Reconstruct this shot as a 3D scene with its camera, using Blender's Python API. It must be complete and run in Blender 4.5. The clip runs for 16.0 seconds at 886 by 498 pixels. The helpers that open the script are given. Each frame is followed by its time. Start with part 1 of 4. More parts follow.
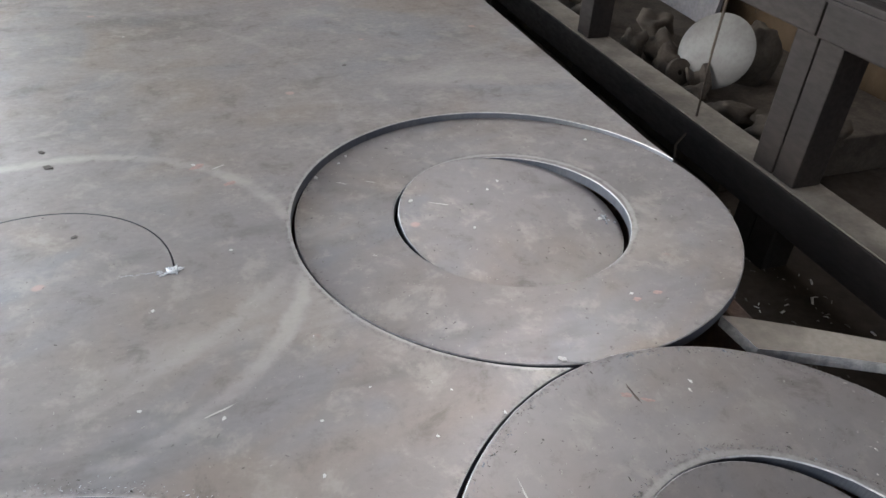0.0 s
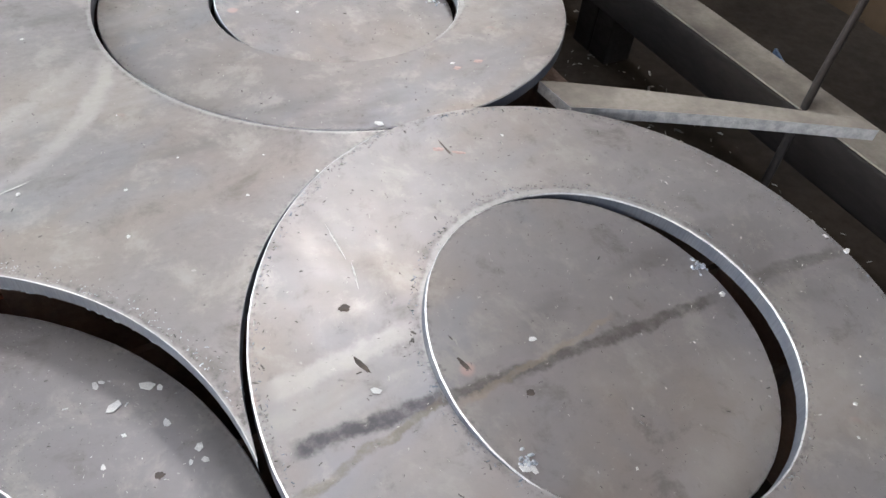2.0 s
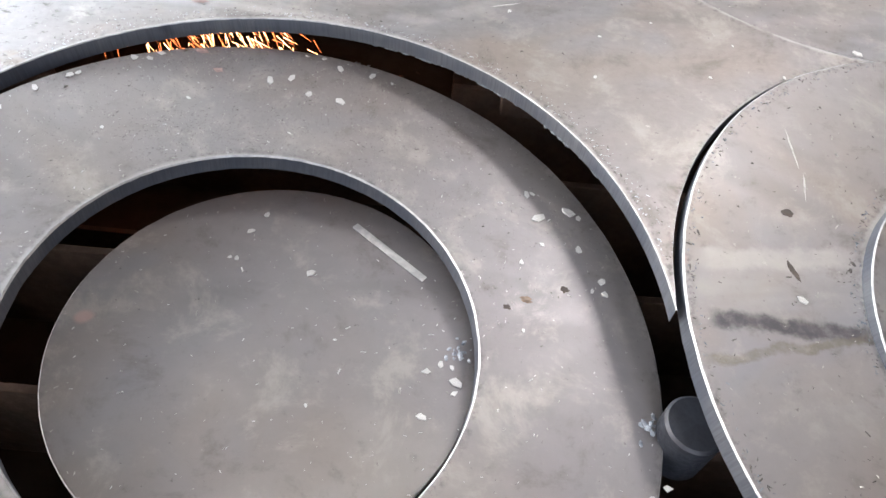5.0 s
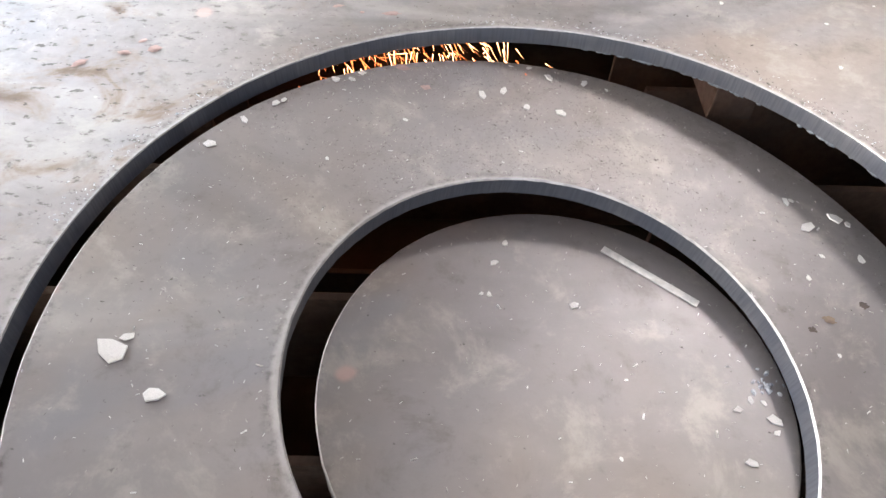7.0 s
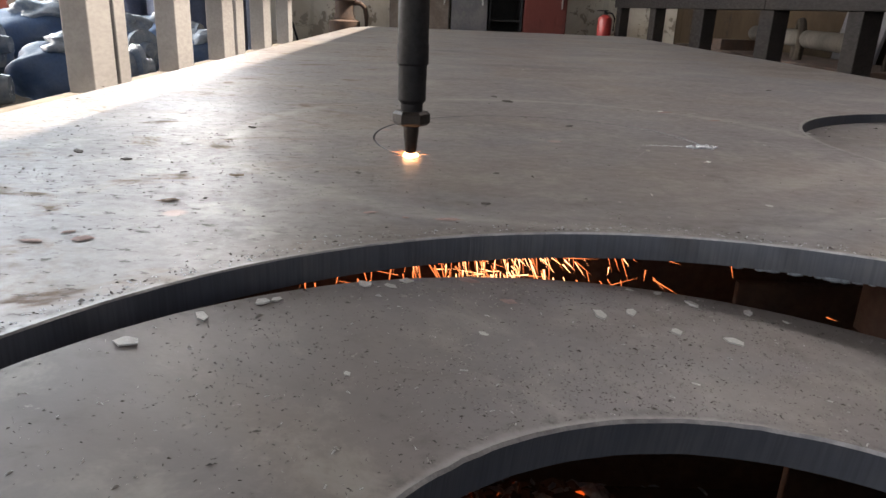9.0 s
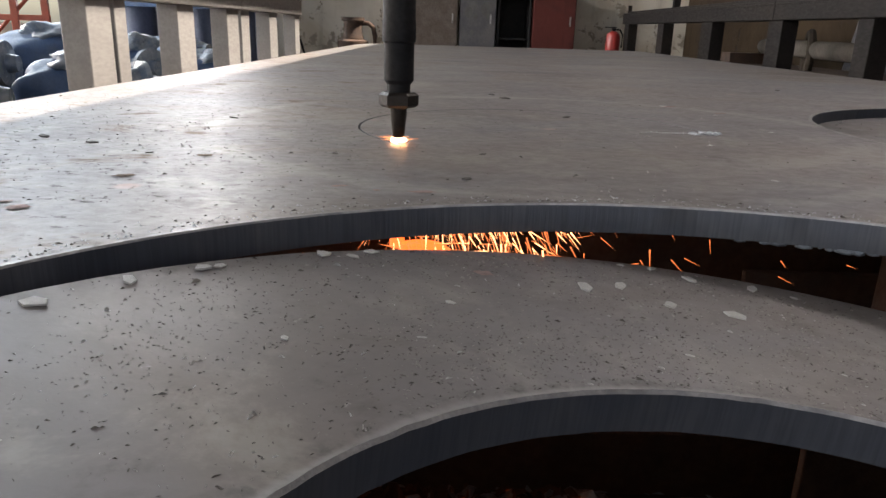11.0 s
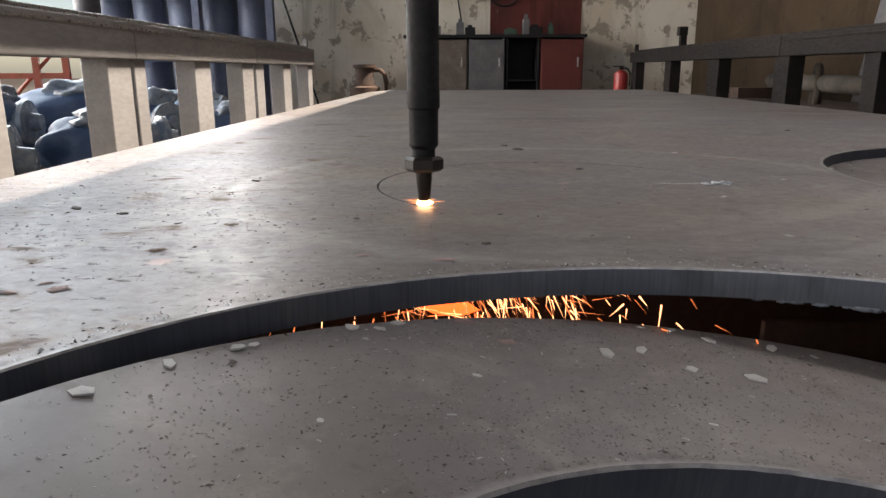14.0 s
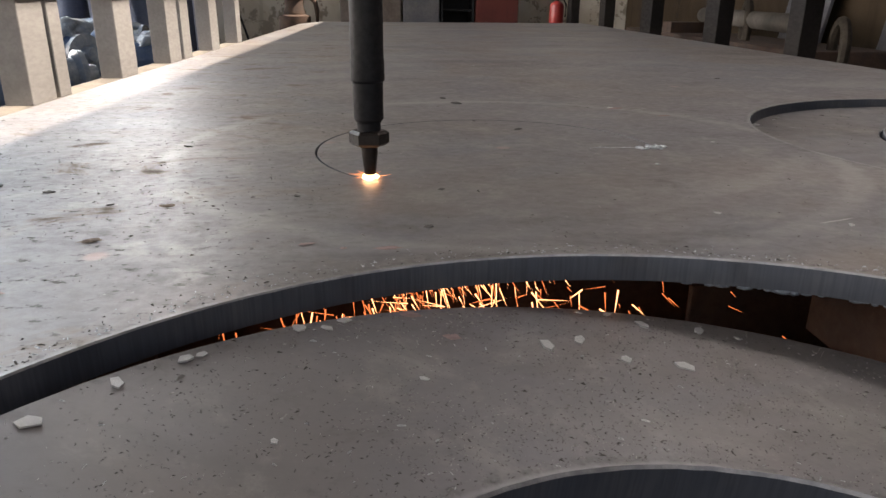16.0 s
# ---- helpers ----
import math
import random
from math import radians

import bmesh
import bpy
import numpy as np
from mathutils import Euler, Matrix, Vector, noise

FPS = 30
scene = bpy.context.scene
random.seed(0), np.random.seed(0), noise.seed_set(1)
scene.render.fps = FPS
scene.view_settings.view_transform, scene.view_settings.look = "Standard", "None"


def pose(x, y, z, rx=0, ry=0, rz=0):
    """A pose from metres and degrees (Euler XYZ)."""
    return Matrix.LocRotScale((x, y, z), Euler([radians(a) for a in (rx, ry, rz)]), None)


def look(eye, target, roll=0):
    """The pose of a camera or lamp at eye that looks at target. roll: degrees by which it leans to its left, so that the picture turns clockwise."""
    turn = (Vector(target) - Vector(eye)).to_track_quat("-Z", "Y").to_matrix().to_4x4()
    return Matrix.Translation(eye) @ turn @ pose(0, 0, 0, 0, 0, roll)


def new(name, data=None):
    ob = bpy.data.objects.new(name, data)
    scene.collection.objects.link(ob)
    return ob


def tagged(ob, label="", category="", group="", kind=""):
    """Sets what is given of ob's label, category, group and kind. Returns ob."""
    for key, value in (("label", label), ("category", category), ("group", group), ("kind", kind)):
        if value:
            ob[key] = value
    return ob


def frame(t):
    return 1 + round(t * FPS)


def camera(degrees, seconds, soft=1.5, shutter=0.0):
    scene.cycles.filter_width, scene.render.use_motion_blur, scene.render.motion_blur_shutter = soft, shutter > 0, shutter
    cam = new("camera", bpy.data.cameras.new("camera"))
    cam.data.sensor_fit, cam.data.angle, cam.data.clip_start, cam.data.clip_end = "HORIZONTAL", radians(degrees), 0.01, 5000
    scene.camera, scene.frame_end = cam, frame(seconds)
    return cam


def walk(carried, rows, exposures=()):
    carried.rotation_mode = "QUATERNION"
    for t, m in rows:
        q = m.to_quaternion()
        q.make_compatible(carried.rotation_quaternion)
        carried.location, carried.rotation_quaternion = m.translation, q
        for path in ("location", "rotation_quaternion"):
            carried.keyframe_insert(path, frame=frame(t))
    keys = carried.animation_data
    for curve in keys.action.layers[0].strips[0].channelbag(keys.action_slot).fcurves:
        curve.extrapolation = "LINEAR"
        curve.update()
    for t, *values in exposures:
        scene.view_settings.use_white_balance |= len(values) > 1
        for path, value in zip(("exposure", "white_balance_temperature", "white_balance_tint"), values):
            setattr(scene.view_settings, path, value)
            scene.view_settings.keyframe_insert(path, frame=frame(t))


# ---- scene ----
cam = camera(64.0, 16.0)
PATH = [
    (0, (0.12, -1.022, 0.742), (0.663, 0.509, -0.424), 3.1),
    (0.5, (0.154, -1.051, 0.728), (0.819, 0.407, -0.469), 3.9),
    (1, (0.184, -1.096, 0.698), (0.898, 0.243, -0.605), 5.4),
    (1.5, (0.182, -1.125, 0.667), (0.886, 0.133, -0.719), 6.5),
    (2, (0.204, -1.16, 0.646), (0.926, 0.021, -0.797), 6.8),
    (2.5, (0.202, -1.178, 0.621), (0.908, -0.054, -0.876), 8.2),
    (3, (0.171, -1.19, 0.603), (0.805, -0.087, -0.94), 10.1),
    (3.5, (0.127, -1.195, 0.587), (0.612, -0.091, -1.008), 10.7),
    (4, (0.075, -1.201, 0.576), (0.384, -0.054, -1.033), 9.5),
    (4.5, (0.018, -1.207, 0.578), (0.173, 0.01, -1.001), 8.7),
    (4.7, (0.003, -1.209, 0.578), (0.092, 0.006, -1.008), 8.2),
    (6.8, (-0.216, -1.148, 0.528), (-0.279, 0.055, -1.068), 3.3),
    (7, (-0.297, -1.147, 0.508), (-0.258, 0.085, -1.068), 2.8),
    (7.5, (-0.377, -1.052, 0.364), (-0.385, 0.543, -0.844), 0.9),
    (8, (-0.37, -0.984, 0.26), (-0.334, 0.825, -0.591), 2.0),
    (8.2, (-0.371, -0.979, 0.222), (-0.342, 0.879, -0.517), 2.5),
    (10.3, (-0.34, -0.934, 0.155), (-0.306, 0.97, -0.457), 2.2),
    (10.5, (-0.339, -0.937, 0.154), (-0.354, 0.969, -0.45), 1.7),
    (11, (-0.331, -0.925, 0.122), (-0.337, 0.985, -0.472), 1.7),
    (11.5, (-0.323, -0.921, 0.112), (-0.318, 0.984, -0.498), 1.3),
    (12, (-0.316, -0.918, 0.108), (-0.291, 0.989, -0.494), 0.4),
    (12.5, (-0.317, -0.916, 0.105), (-0.286, 0.996, -0.479), 1.0),
    (13, (-0.33, -0.931, 0.128), (-0.337, 1.019, -0.317), 1.0),
    (13.5, (-0.34, -0.943, 0.149), (-0.416, 1.009, -0.282), 0.6),
    (14, (-0.337, -0.934, 0.147), (-0.386, 1.005, -0.342), -0.2),
    (14.5, (-0.34, -0.929, 0.158), (-0.353, 0.998, -0.377), -0.2),
    (15, (-0.34, -0.927, 0.168), (-0.319, 0.991, -0.397), -0.2),
    (15.5, (-0.341, -0.926, 0.182), (-0.242, 0.967, -0.456), 0.2),
    (16, (-0.342, -0.927, 0.193), (-0.215, 0.952, -0.482), 0.5),
]
walk(cam, [(t, look(eye, target, roll)) for t, eye, target, roll in PATH],
     [(0, 2.62, 6550, 12), (1, 2.9, 6550, 12), (2.5, 3.25, 6550, 12), (4.5, 3.22, 6700, 13), (7, 3.25, 7000, 16), (7.5, 2.95, 7100, 16), (8.2, 2.33, 7100, 16),
      (10.3, 1.65, 6950, 14), (11, 1.7, 7000, 15), (12, 1.9, 7050, 15), (12.5, 1.9, 7050, 15), (13, 2.2, 7100, 16), (13.5, 1.9, 7100, 16), (14, 1.62, 7100, 16), (16, 1.62, 7100, 16)])


# ---- world, sun and large lights ----
world = bpy.data.worlds.new("world")
scene.world = world
world.use_nodes = True
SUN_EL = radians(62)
wn = world.node_tree
sky = wn.nodes.new("ShaderNodeTexSky")
sky.sky_type, sky.sun_disc = "NISHITA", False
sky.sun_elevation, sky.sun_rotation = SUN_EL, radians(90)
wn.links.new(sky.outputs[0], wn.nodes["Background"].inputs[0])
wn.nodes["Background"].inputs[1].default_value = 0.05

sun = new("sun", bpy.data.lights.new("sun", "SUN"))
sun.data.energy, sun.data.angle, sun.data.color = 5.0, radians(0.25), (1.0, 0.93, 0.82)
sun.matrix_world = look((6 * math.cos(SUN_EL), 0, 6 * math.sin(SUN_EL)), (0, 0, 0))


def window_light(name, eye, target, w, h, watts, color, spread=180):
    lamp = new(name, bpy.data.lights.new(name, "AREA"))
    lamp.data.shape, lamp.data.size, lamp.data.size_y = "RECTANGLE", w, h
    lamp.data.energy, lamp.data.color = watts, color
    lamp.data.spread = radians(spread)
    lamp.matrix_world = look(eye, target)


window_light("daylight_west", (-5.85, 8.0, 2.5), (0, 8.0, 2.0), 7.0, 5.2, 185, (0.74, 0.885, 1.0))
window_light("daylight_north", (-4.75, 11.7, 2.5), (-4.75, 0, 2.2), 2.2, 4.8, 170, (0.90, 0.95, 1.0))
# south lamp is an added fill from behind the camera, no known source
window_light("fill_south", (-0.5, -5.85, 2.2), (-0.5, 0, 0.2), 6.0, 3.4, 18, (1.0, 0.98, 0.97))
window_light("daylight_east", (2.45, 2.6, 4.2), (-0.1, -0.6, 0.0), 1.0, 1.0, 3.2, (0.98, 0.98, 1.0), 70)
window_light("skylight", (1.5, 0.7, 5.55), (1.5, 0.7, 0), 0.9, 0.9, 1.2, (1.0, 0.98, 0.95), 90)


# ---- materials ----
def material(name):
    m = bpy.data.materials.new(name)
    m.use_nodes = True
    nt = m.node_tree
    return m, nt, nt.nodes["Principled BSDF"]


def node(nt, kind, **inputs):
    n = nt.nodes.new(kind)
    for k, v in inputs.items():
        n.inputs[k.replace("_", " ")].default_value = v
    return n


def coords(nt, scale=(1, 1, 1), turn=0.0):
    tc = nt.nodes.new("ShaderNodeTexCoord")
    mp = nt.nodes.new("ShaderNodeMapping")
    mp.inputs["Scale"].default_value = scale
    mp.inputs["Rotation"].default_value = (0, 0, turn)
    nt.links.new(tc.outputs["Object"], mp.inputs["Vector"])
    return mp.outputs[0]


def noise_tex(nt, vec, scale, detail=4.0, rough=0.6, distort=0.0):
    n = node(nt, "ShaderNodeTexNoise", Scale=scale, Detail=detail, Roughness=rough, Distortion=distort)
    nt.links.new(vec, n.inputs["Vector"])
    return n.outputs["Fac"]


def ramp(nt, fac, lo, hi, a=0.0, b=1.0):
    n = nt.nodes.new("ShaderNodeMapRange")
    n.interpolation_type = "SMOOTHSTEP"
    for k, v in zip((1, 2, 3, 4), (lo, hi, a, b)):
        n.inputs[k].default_value = v
    nt.links.new(fac, n.inputs[0])
    return n.outputs[0]


def mix(nt, fac, a, b, blend="MIX"):
    n = nt.nodes.new("ShaderNodeMix")
    n.data_type, n.blend_type = "RGBA", blend
    for sock, v in ((n.inputs[0], fac), (n.inputs[6], a), (n.inputs[7], b)):
        if isinstance(v, (float, int)):
            sock.default_value = v
        elif isinstance(v, tuple):
            sock.default_value = (*v, 1)
        else:
            nt.links.new(v, sock)
    return n.outputs[2]


def calc(nt, op, a, b=0.0, c=None):
    n = nt.nodes.new("ShaderNodeMath")
    n.operation = op
    for sock, v in zip(n.inputs, (a, b) if c is None else (a, b, c)):
        if isinstance(v, (float, int)):
            sock.default_value = v
        else:
            nt.links.new(v, sock)
    return n.outputs[0]


def bump(nt, bsdf, height, strength, dist=0.002):
    n = node(nt, "ShaderNodeBump", Strength=strength, Distance=dist)
    nt.links.new(height, n.inputs["Height"])
    nt.links.new(n.outputs[0], bsdf.inputs["Normal"])


def plain(name, base, alt, rough=0.6, metal=0.0, scale=6.0, fine=60.0, strength=0.2, stretch=(1, 1, 1), spec=0.5):
    """A worn surface: two tones at two scales, grain and relief."""
    m, nt, b = material(name)
    v = coords(nt, stretch)
    big = ramp(nt, noise_tex(nt, v, scale, 5, 0.65), 0.35, 0.68)
    small = noise_tex(nt, v, fine, 3, 0.6)
    c = mix(nt, big, base, alt)
    c = mix(nt, ramp(nt, small, 0.3, 0.75, 0.0, 0.35), c, tuple(x * 0.55 for x in base))
    nt.links.new(c, b.inputs["Base Color"])
    nt.links.new(ramp(nt, small, 0.2, 0.8, rough - 0.1, min(1, rough + 0.12)), b.inputs["Roughness"])
    b.inputs["Metallic"].default_value = metal
    b.inputs["Specular IOR Level"].default_value = spec
    bump(nt, b, small, strength)
    return m


def steel(name, light=1.0, stripe=False, arcs=False, rims=()):
    """Hot-rolled plate: mill scale with tan rust haze, roll streaks, pale dust and dark smudges."""
    m, nt, b = material(name)
    v = coords(nt)
    streak = coords(nt, (0.5, 1.3, 1))
    big = noise_tex(nt, v, 1.7, 4, 0.55, 0.4)
    mid = noise_tex(nt, streak, 3.4, 4, 0.55, 0.8)
    fleck = noise_tex(nt, v, 34, 5, 0.7)
    grain = noise_tex(nt, v, 240, 3, 0.6)
    grey, brown, pale = (0.222, 0.212, 0.215), (0.232, 0.203, 0.182), (0.345, 0.33, 0.32)
    c = mix(nt, ramp(nt, big, 0.4, 0.66), tuple(x * light for x in grey), tuple(x * light for x in brown))
    c = mix(nt, ramp(nt, noise_tex(nt, v, 2.6, 3, 0.5, 1.2), 0.48, 0.66, 0, 0.6), c, tuple(x * light for x in (0.205, 0.212, 0.232)))
    c = mix(nt, ramp(nt, mid, 0.5, 0.74, 0, 0.6), c, tuple(x * light for x in pale))
    c = mix(nt, ramp(nt, mid, 0.46, 0.3, 0, 0.45), c, (0.10, 0.093, 0.09))
    c = mix(nt, ramp(nt, fleck, 0.60, 0.78, 0, 0.35), c, (0.075, 0.065, 0.06))
    c = mix(nt, ramp(nt, fleck, 0.36, 0.24, 0, 0.3), c, (0.42, 0.40, 0.37))
    sep = nt.nodes.new("ShaderNodeSeparateXYZ")
    nt.links.new(v, sep.inputs[0])
    x, y = sep.outputs[0], sep.outputs[1]
    wob = calc(nt, "MULTIPLY_ADD", noise_tex(nt, v, 22, 4, 0.7), 0.03, -0.015)

    def band(off, width, x0, x1, color, amount, slope=0.105):
        """A smudge that runs along a straight chalk line."""
        nonlocal c
        d = calc(nt, "ABSOLUTE", calc(nt, "ADD", calc(nt, "SUBTRACT", y, calc(nt, "MULTIPLY_ADD", x, slope, off)), wob))
        f = calc(nt, "MULTIPLY", ramp(nt, d, width, width * 0.35), calc(nt, "MULTIPLY", ramp(nt, x, x0 - 0.01, x0 + 0.01), ramp(nt, x, x1 + 0.02, x1 - 0.02)))
        c = mix(nt, calc(nt, "MULTIPLY", f, ramp(nt, fleck, 0.25, 0.6, amount * 0.4, amount)), c, color)

    if stripe:
        band(-0.015, 0.013, -0.41, -0.235, (0.07, 0.068, 0.075), 0.95, 0.0)
        band(-0.002, 0.011, -0.23, 0.20, (0.09, 0.08, 0.075), 0.8, 0.055)
        band(0.119, 0.018, -0.41, -0.24, (0.45, 0.43, 0.41), 0.5, 0.16)
        band(0.042, 0.008, -0.42, -0.24, (0.15, 0.13, 0.10), 0.75, 0.245)
        band(0.019, 0.006, -0.23, 0.02, (0.30, 0.25, 0.19), 0.5, 0.20)
        band(0.007, 0.014, 0.25, 0.42, (0.10, 0.09, 0.085), 0.6, -0.02)
    if arcs:
        # pale scuffed arcs left by earlier pieces, and pink paint splashes
        for cx, cy, r, w, amt in ((-0.20, 0.02, 0.425, 0.022, 0.6), (-0.55, 0.55, 0.95, 0.02, 0.25)):
            dx, dy = calc(nt, "SUBTRACT", x, cx), calc(nt, "SUBTRACT", y, cy)
            d = calc(nt, "SQRT", calc(nt, "ADD", calc(nt, "MULTIPLY", dx, dx), calc(nt, "MULTIPLY", dy, dy)))
            d = calc(nt, "ABSOLUTE", calc(nt, "ADD", calc(nt, "SUBTRACT", d, r), wob))
            f = calc(nt, "MULTIPLY", ramp(nt, d, w, w * 0.2), ramp(nt, mid, 0.35, 0.6, 0.1, amt))
            c = mix(nt, f, c, (0.40, 0.385, 0.365))
    mott = noise_tex(nt, v, 11, 6, 0.72, 0.3)
    c = mix(nt, ramp(nt, mott, 0.50, 0.68, 0, 0.5), c, (0.35, 0.335, 0.305))
    c = mix(nt, ramp(nt, mott, 0.46, 0.30, 0, 0.5), c, (0.11, 0.096, 0.085))
    speck = noise_tex(nt, v, 95, 3, 0.6)
    c = mix(nt, ramp(nt, speck, 0.68, 0.75, 0, 0.5), c, (0.05, 0.045, 0.042))
    c = mix(nt, ramp(nt, speck, 0.31, 0.25, 0, 0.4), c, (0.5, 0.49, 0.46))
    dash = noise_tex(nt, v, 95, 4, 0.7)
    for cx, cy, r in rims:
        # heat-darkened flecks and a pale line along each cut
        dx, dy = calc(nt, "SUBTRACT", x, cx), calc(nt, "SUBTRACT", y, cy)
        d = calc(nt, "SQRT", calc(nt, "ADD", calc(nt, "MULTIPLY", dx, dx), calc(nt, "MULTIPLY", dy, dy)))
        d = calc(nt, "ABSOLUTE", calc(nt, "ADD", calc(nt, "SUBTRACT", d, r), calc(nt, "MULTIPLY", wob, 0.5)))
        c = mix(nt, calc(nt, "MULTIPLY", ramp(nt, d, 0.017, 0.006), ramp(nt, dash, 0.46, 0.66, 0, 0.55)), c, (0.085, 0.08, 0.08))
        c = mix(nt, calc(nt, "MULTIPLY", ramp(nt, d, 0.007, 0.002), ramp(nt, mott, 0.3, 0.6, 0.2, 0.6)), c, (0.40, 0.40, 0.39))
    spot = nt.nodes.new("ShaderNodeTexVoronoi")
    spot.inputs["Scale"].default_value = 9
    nt.links.new(v, spot.inputs["Vector"])
    pick = ramp(nt, noise_tex(nt, v, 6, 2), 0.56, 0.60)
    c = mix(nt, calc(nt, "MULTIPLY", ramp(nt, spot.outputs["Distance"], 0.13, 0.06, 0, 0.6), pick), c, (0.46, 0.30, 0.27))
    if arcs:
        # rusty brown patches and dark flecks where the loose scale has lifted
        lift = noise_tex(nt, coords(nt, (0.8, 1.2, 1)), 10, 6, 0.68, 0.6)
        left = ramp(nt, x, -0.25, -0.60)
        rusty = calc(nt, "MULTIPLY", ramp(nt, lift, 0.51, 0.68), left)
        c = mix(nt, calc(nt, "MULTIPLY", rusty, 0.75), c, (0.21, 0.16, 0.12))
        chip = calc(nt, "MULTIPLY", ramp(nt, noise_tex(nt, coords(nt, (0.7, 1.3, 1)), 70, 4, 0.7), 0.57, 0.65, 0, 0.85), left)
        c = mix(nt, calc(nt, "MULTIPLY", chip, 0.7), c, (0.07, 0.062, 0.06))
    nt.links.new(c, b.inputs["Base Color"])
    nt.links.new(ramp(nt, calc(nt, "ADD", calc(nt, "MULTIPLY", fleck, 0.5), calc(nt, "MULTIPLY", mid, 0.5)), 0.3, 0.7, 0.38, 0.62), b.inputs["Roughness"])
    if arcs:
        # shiny loose scale between dull rusty patches
        patch = noise_tex(nt, coords(nt, (0.8, 1.1, 1)), 75, 6, 0.75, 0.4)
        nt.links.new(ramp(nt, patch, 0.36, 0.66, 0.42, 0.58), b.inputs["Roughness"])
        dull = calc(nt, "MAXIMUM", ramp(nt, patch, 0.36, 0.66, 0.42, 0.58), calc(nt, "MULTIPLY", calc(nt, "MAXIMUM", rusty, chip), 0.85))
        slick = calc(nt, "MULTIPLY", left, ramp(nt, big, 0.38, 0.55, 0.35, 1))
        nt.links.new(calc(nt, "SUBTRACT", dull, calc(nt, "MULTIPLY", slick, 0.04)), b.inputs["Roughness"])
    b.inputs["Metallic"].default_value = 0.58
    if arcs:
        bare = calc(nt, "SUBTRACT", 1.0, calc(nt, "MULTIPLY", calc(nt, "MAXIMUM", rusty, chip), 0.55))
        nt.links.new(calc(nt, "MULTIPLY", bare, 0.58), b.inputs["Metallic"])
        nt.links.new(calc(nt, "MULTIPLY", bare, 0.5), b.inputs["Specular IOR Level"])
    h = calc(nt, "ADD", calc(nt, "MULTIPLY", fleck, 0.8), calc(nt, "MULTIPLY", grain, 0.35))
    bump(nt, b, h, 0.09, 0.002)
    return m


def cut_face(name):
    """Flame-cut edge: blue-grey oxide with fine upright drag lines."""
    m, nt, b = material(name)
    fine = noise_tex(nt, coords(nt, (1, 1, 0.04)), 420, 2, 0.5)
    big = noise_tex(nt, coords(nt), 9, 4, 0.6)
    c = mix(nt, ramp(nt, big, 0.35, 0.7), (0.06, 0.07, 0.09), (0.105, 0.112, 0.125))
    c = mix(nt, ramp(nt, fine, 0.35, 0.7, 0, 0.4), c, (0.035, 0.04, 0.05))
    nt.links.new(c, b.inputs["Base Color"])
    b.inputs["Metallic"].default_value, b.inputs["Roughness"].default_value = 0.35, 0.5
    bump(nt, b, fine, 0.3, 0.001)
    return m


def glow(name, color, strength):
    m, nt, b = material(name)
    b.inputs["Base Color"].default_value = (0.02, 0.02, 0.02, 1)
    b.inputs["Emission Color"].default_value = (*color, 1)
    b.inputs["Emission Strength"].default_value = strength
    return m


def plaster(name, base, stain, bare, amount):
    m, nt, b = material(name)
    v = coords(nt)
    big = noise_tex(nt, v, 1.1, 6, 0.68, 0.6)
    mid = noise_tex(nt, v, 4.5, 6, 0.7, 0.3)
    drip = noise_tex(nt, coords(nt, (3, 3, 0.35)), 2.2, 4, 0.6)
    c = mix(nt, ramp(nt, big, 0.4, 0.65), base, stain)
    c = mix(nt, ramp(nt, drip, 0.52, 0.75, 0, 0.55), c, tuple(x * 0.5 for x in stain))
    peel = ramp(nt, calc(nt, "ADD", calc(nt, "MULTIPLY", mid, 0.7), calc(nt, "MULTIPLY", big, 0.3)), 0.60 - amount, 0.63 - amount)
    c = mix(nt, peel, c, bare)
    nt.links.new(c, b.inputs["Base Color"])
    b.inputs["Roughness"].default_value = 0.9
    b.inputs["Specular IOR Level"].default_value = 0.15
    bump(nt, b, calc(nt, "ADD", mid, calc(nt, "MULTIPLY", peel, -0.6)), 0.5, 0.02)
    return m


R, RI, RK, TH = 0.438, 0.233, 0.2275, 0.022
A, B, C, D = (0.649, 0.049), (0.679, -0.805), (-0.203, -0.846), (-0.219, 0.007)
STEEL = steel("mill_scale_plate", 1.0, arcs=True, rims=((*A, R), (*B, R), (*C, R)))
STEEL_RING = steel("mill_scale_ring", 0.95, rims=((0, 0, R), (0, 0, RI)))
STEEL_STRIPE = steel("mill_scale_striped", 1.1, stripe=True, rims=((0, 0, R), (0, 0, RI + 0.005)))
CUT = cut_face("flame_cut_face")
EDGE = plain("bright_burr_edge", (0.50, 0.505, 0.51), (0.30, 0.31, 0.32), 0.42, 0.6, 60, 400, 0.4)
SLAG = plain("slag", (0.20, 0.235, 0.265), (0.08, 0.09, 0.11), 0.45, 0.4, 80, 400, 0.6)
SILVER = plain("bright_frozen_slag", (0.62, 0.66, 0.70), (0.30, 0.33, 0.36), 0.3, 0.5, 120, 500, 0.5)
PALE_DUST = plain("pale_tan_dust", (0.22, 0.20, 0.17), (0.13, 0.115, 0.10), 0.9, 0.0, 6, 80, 0.4, spec=0.12)
FLAKE = plain("pale_scale_flake", (0.62, 0.62, 0.60), (0.40, 0.41, 0.41), 0.5, 0.1, 40, 200, 0.3)
GRIT_D = plain("dark_grit", (0.06, 0.055, 0.05), (0.12, 0.11, 0.10), 0.7, 0.0, 40, 200)
GRIT_M = plain("grey_brown_grit", (0.085, 0.078, 0.07), (0.16, 0.15, 0.14), 0.6, 0.1, 40, 200)
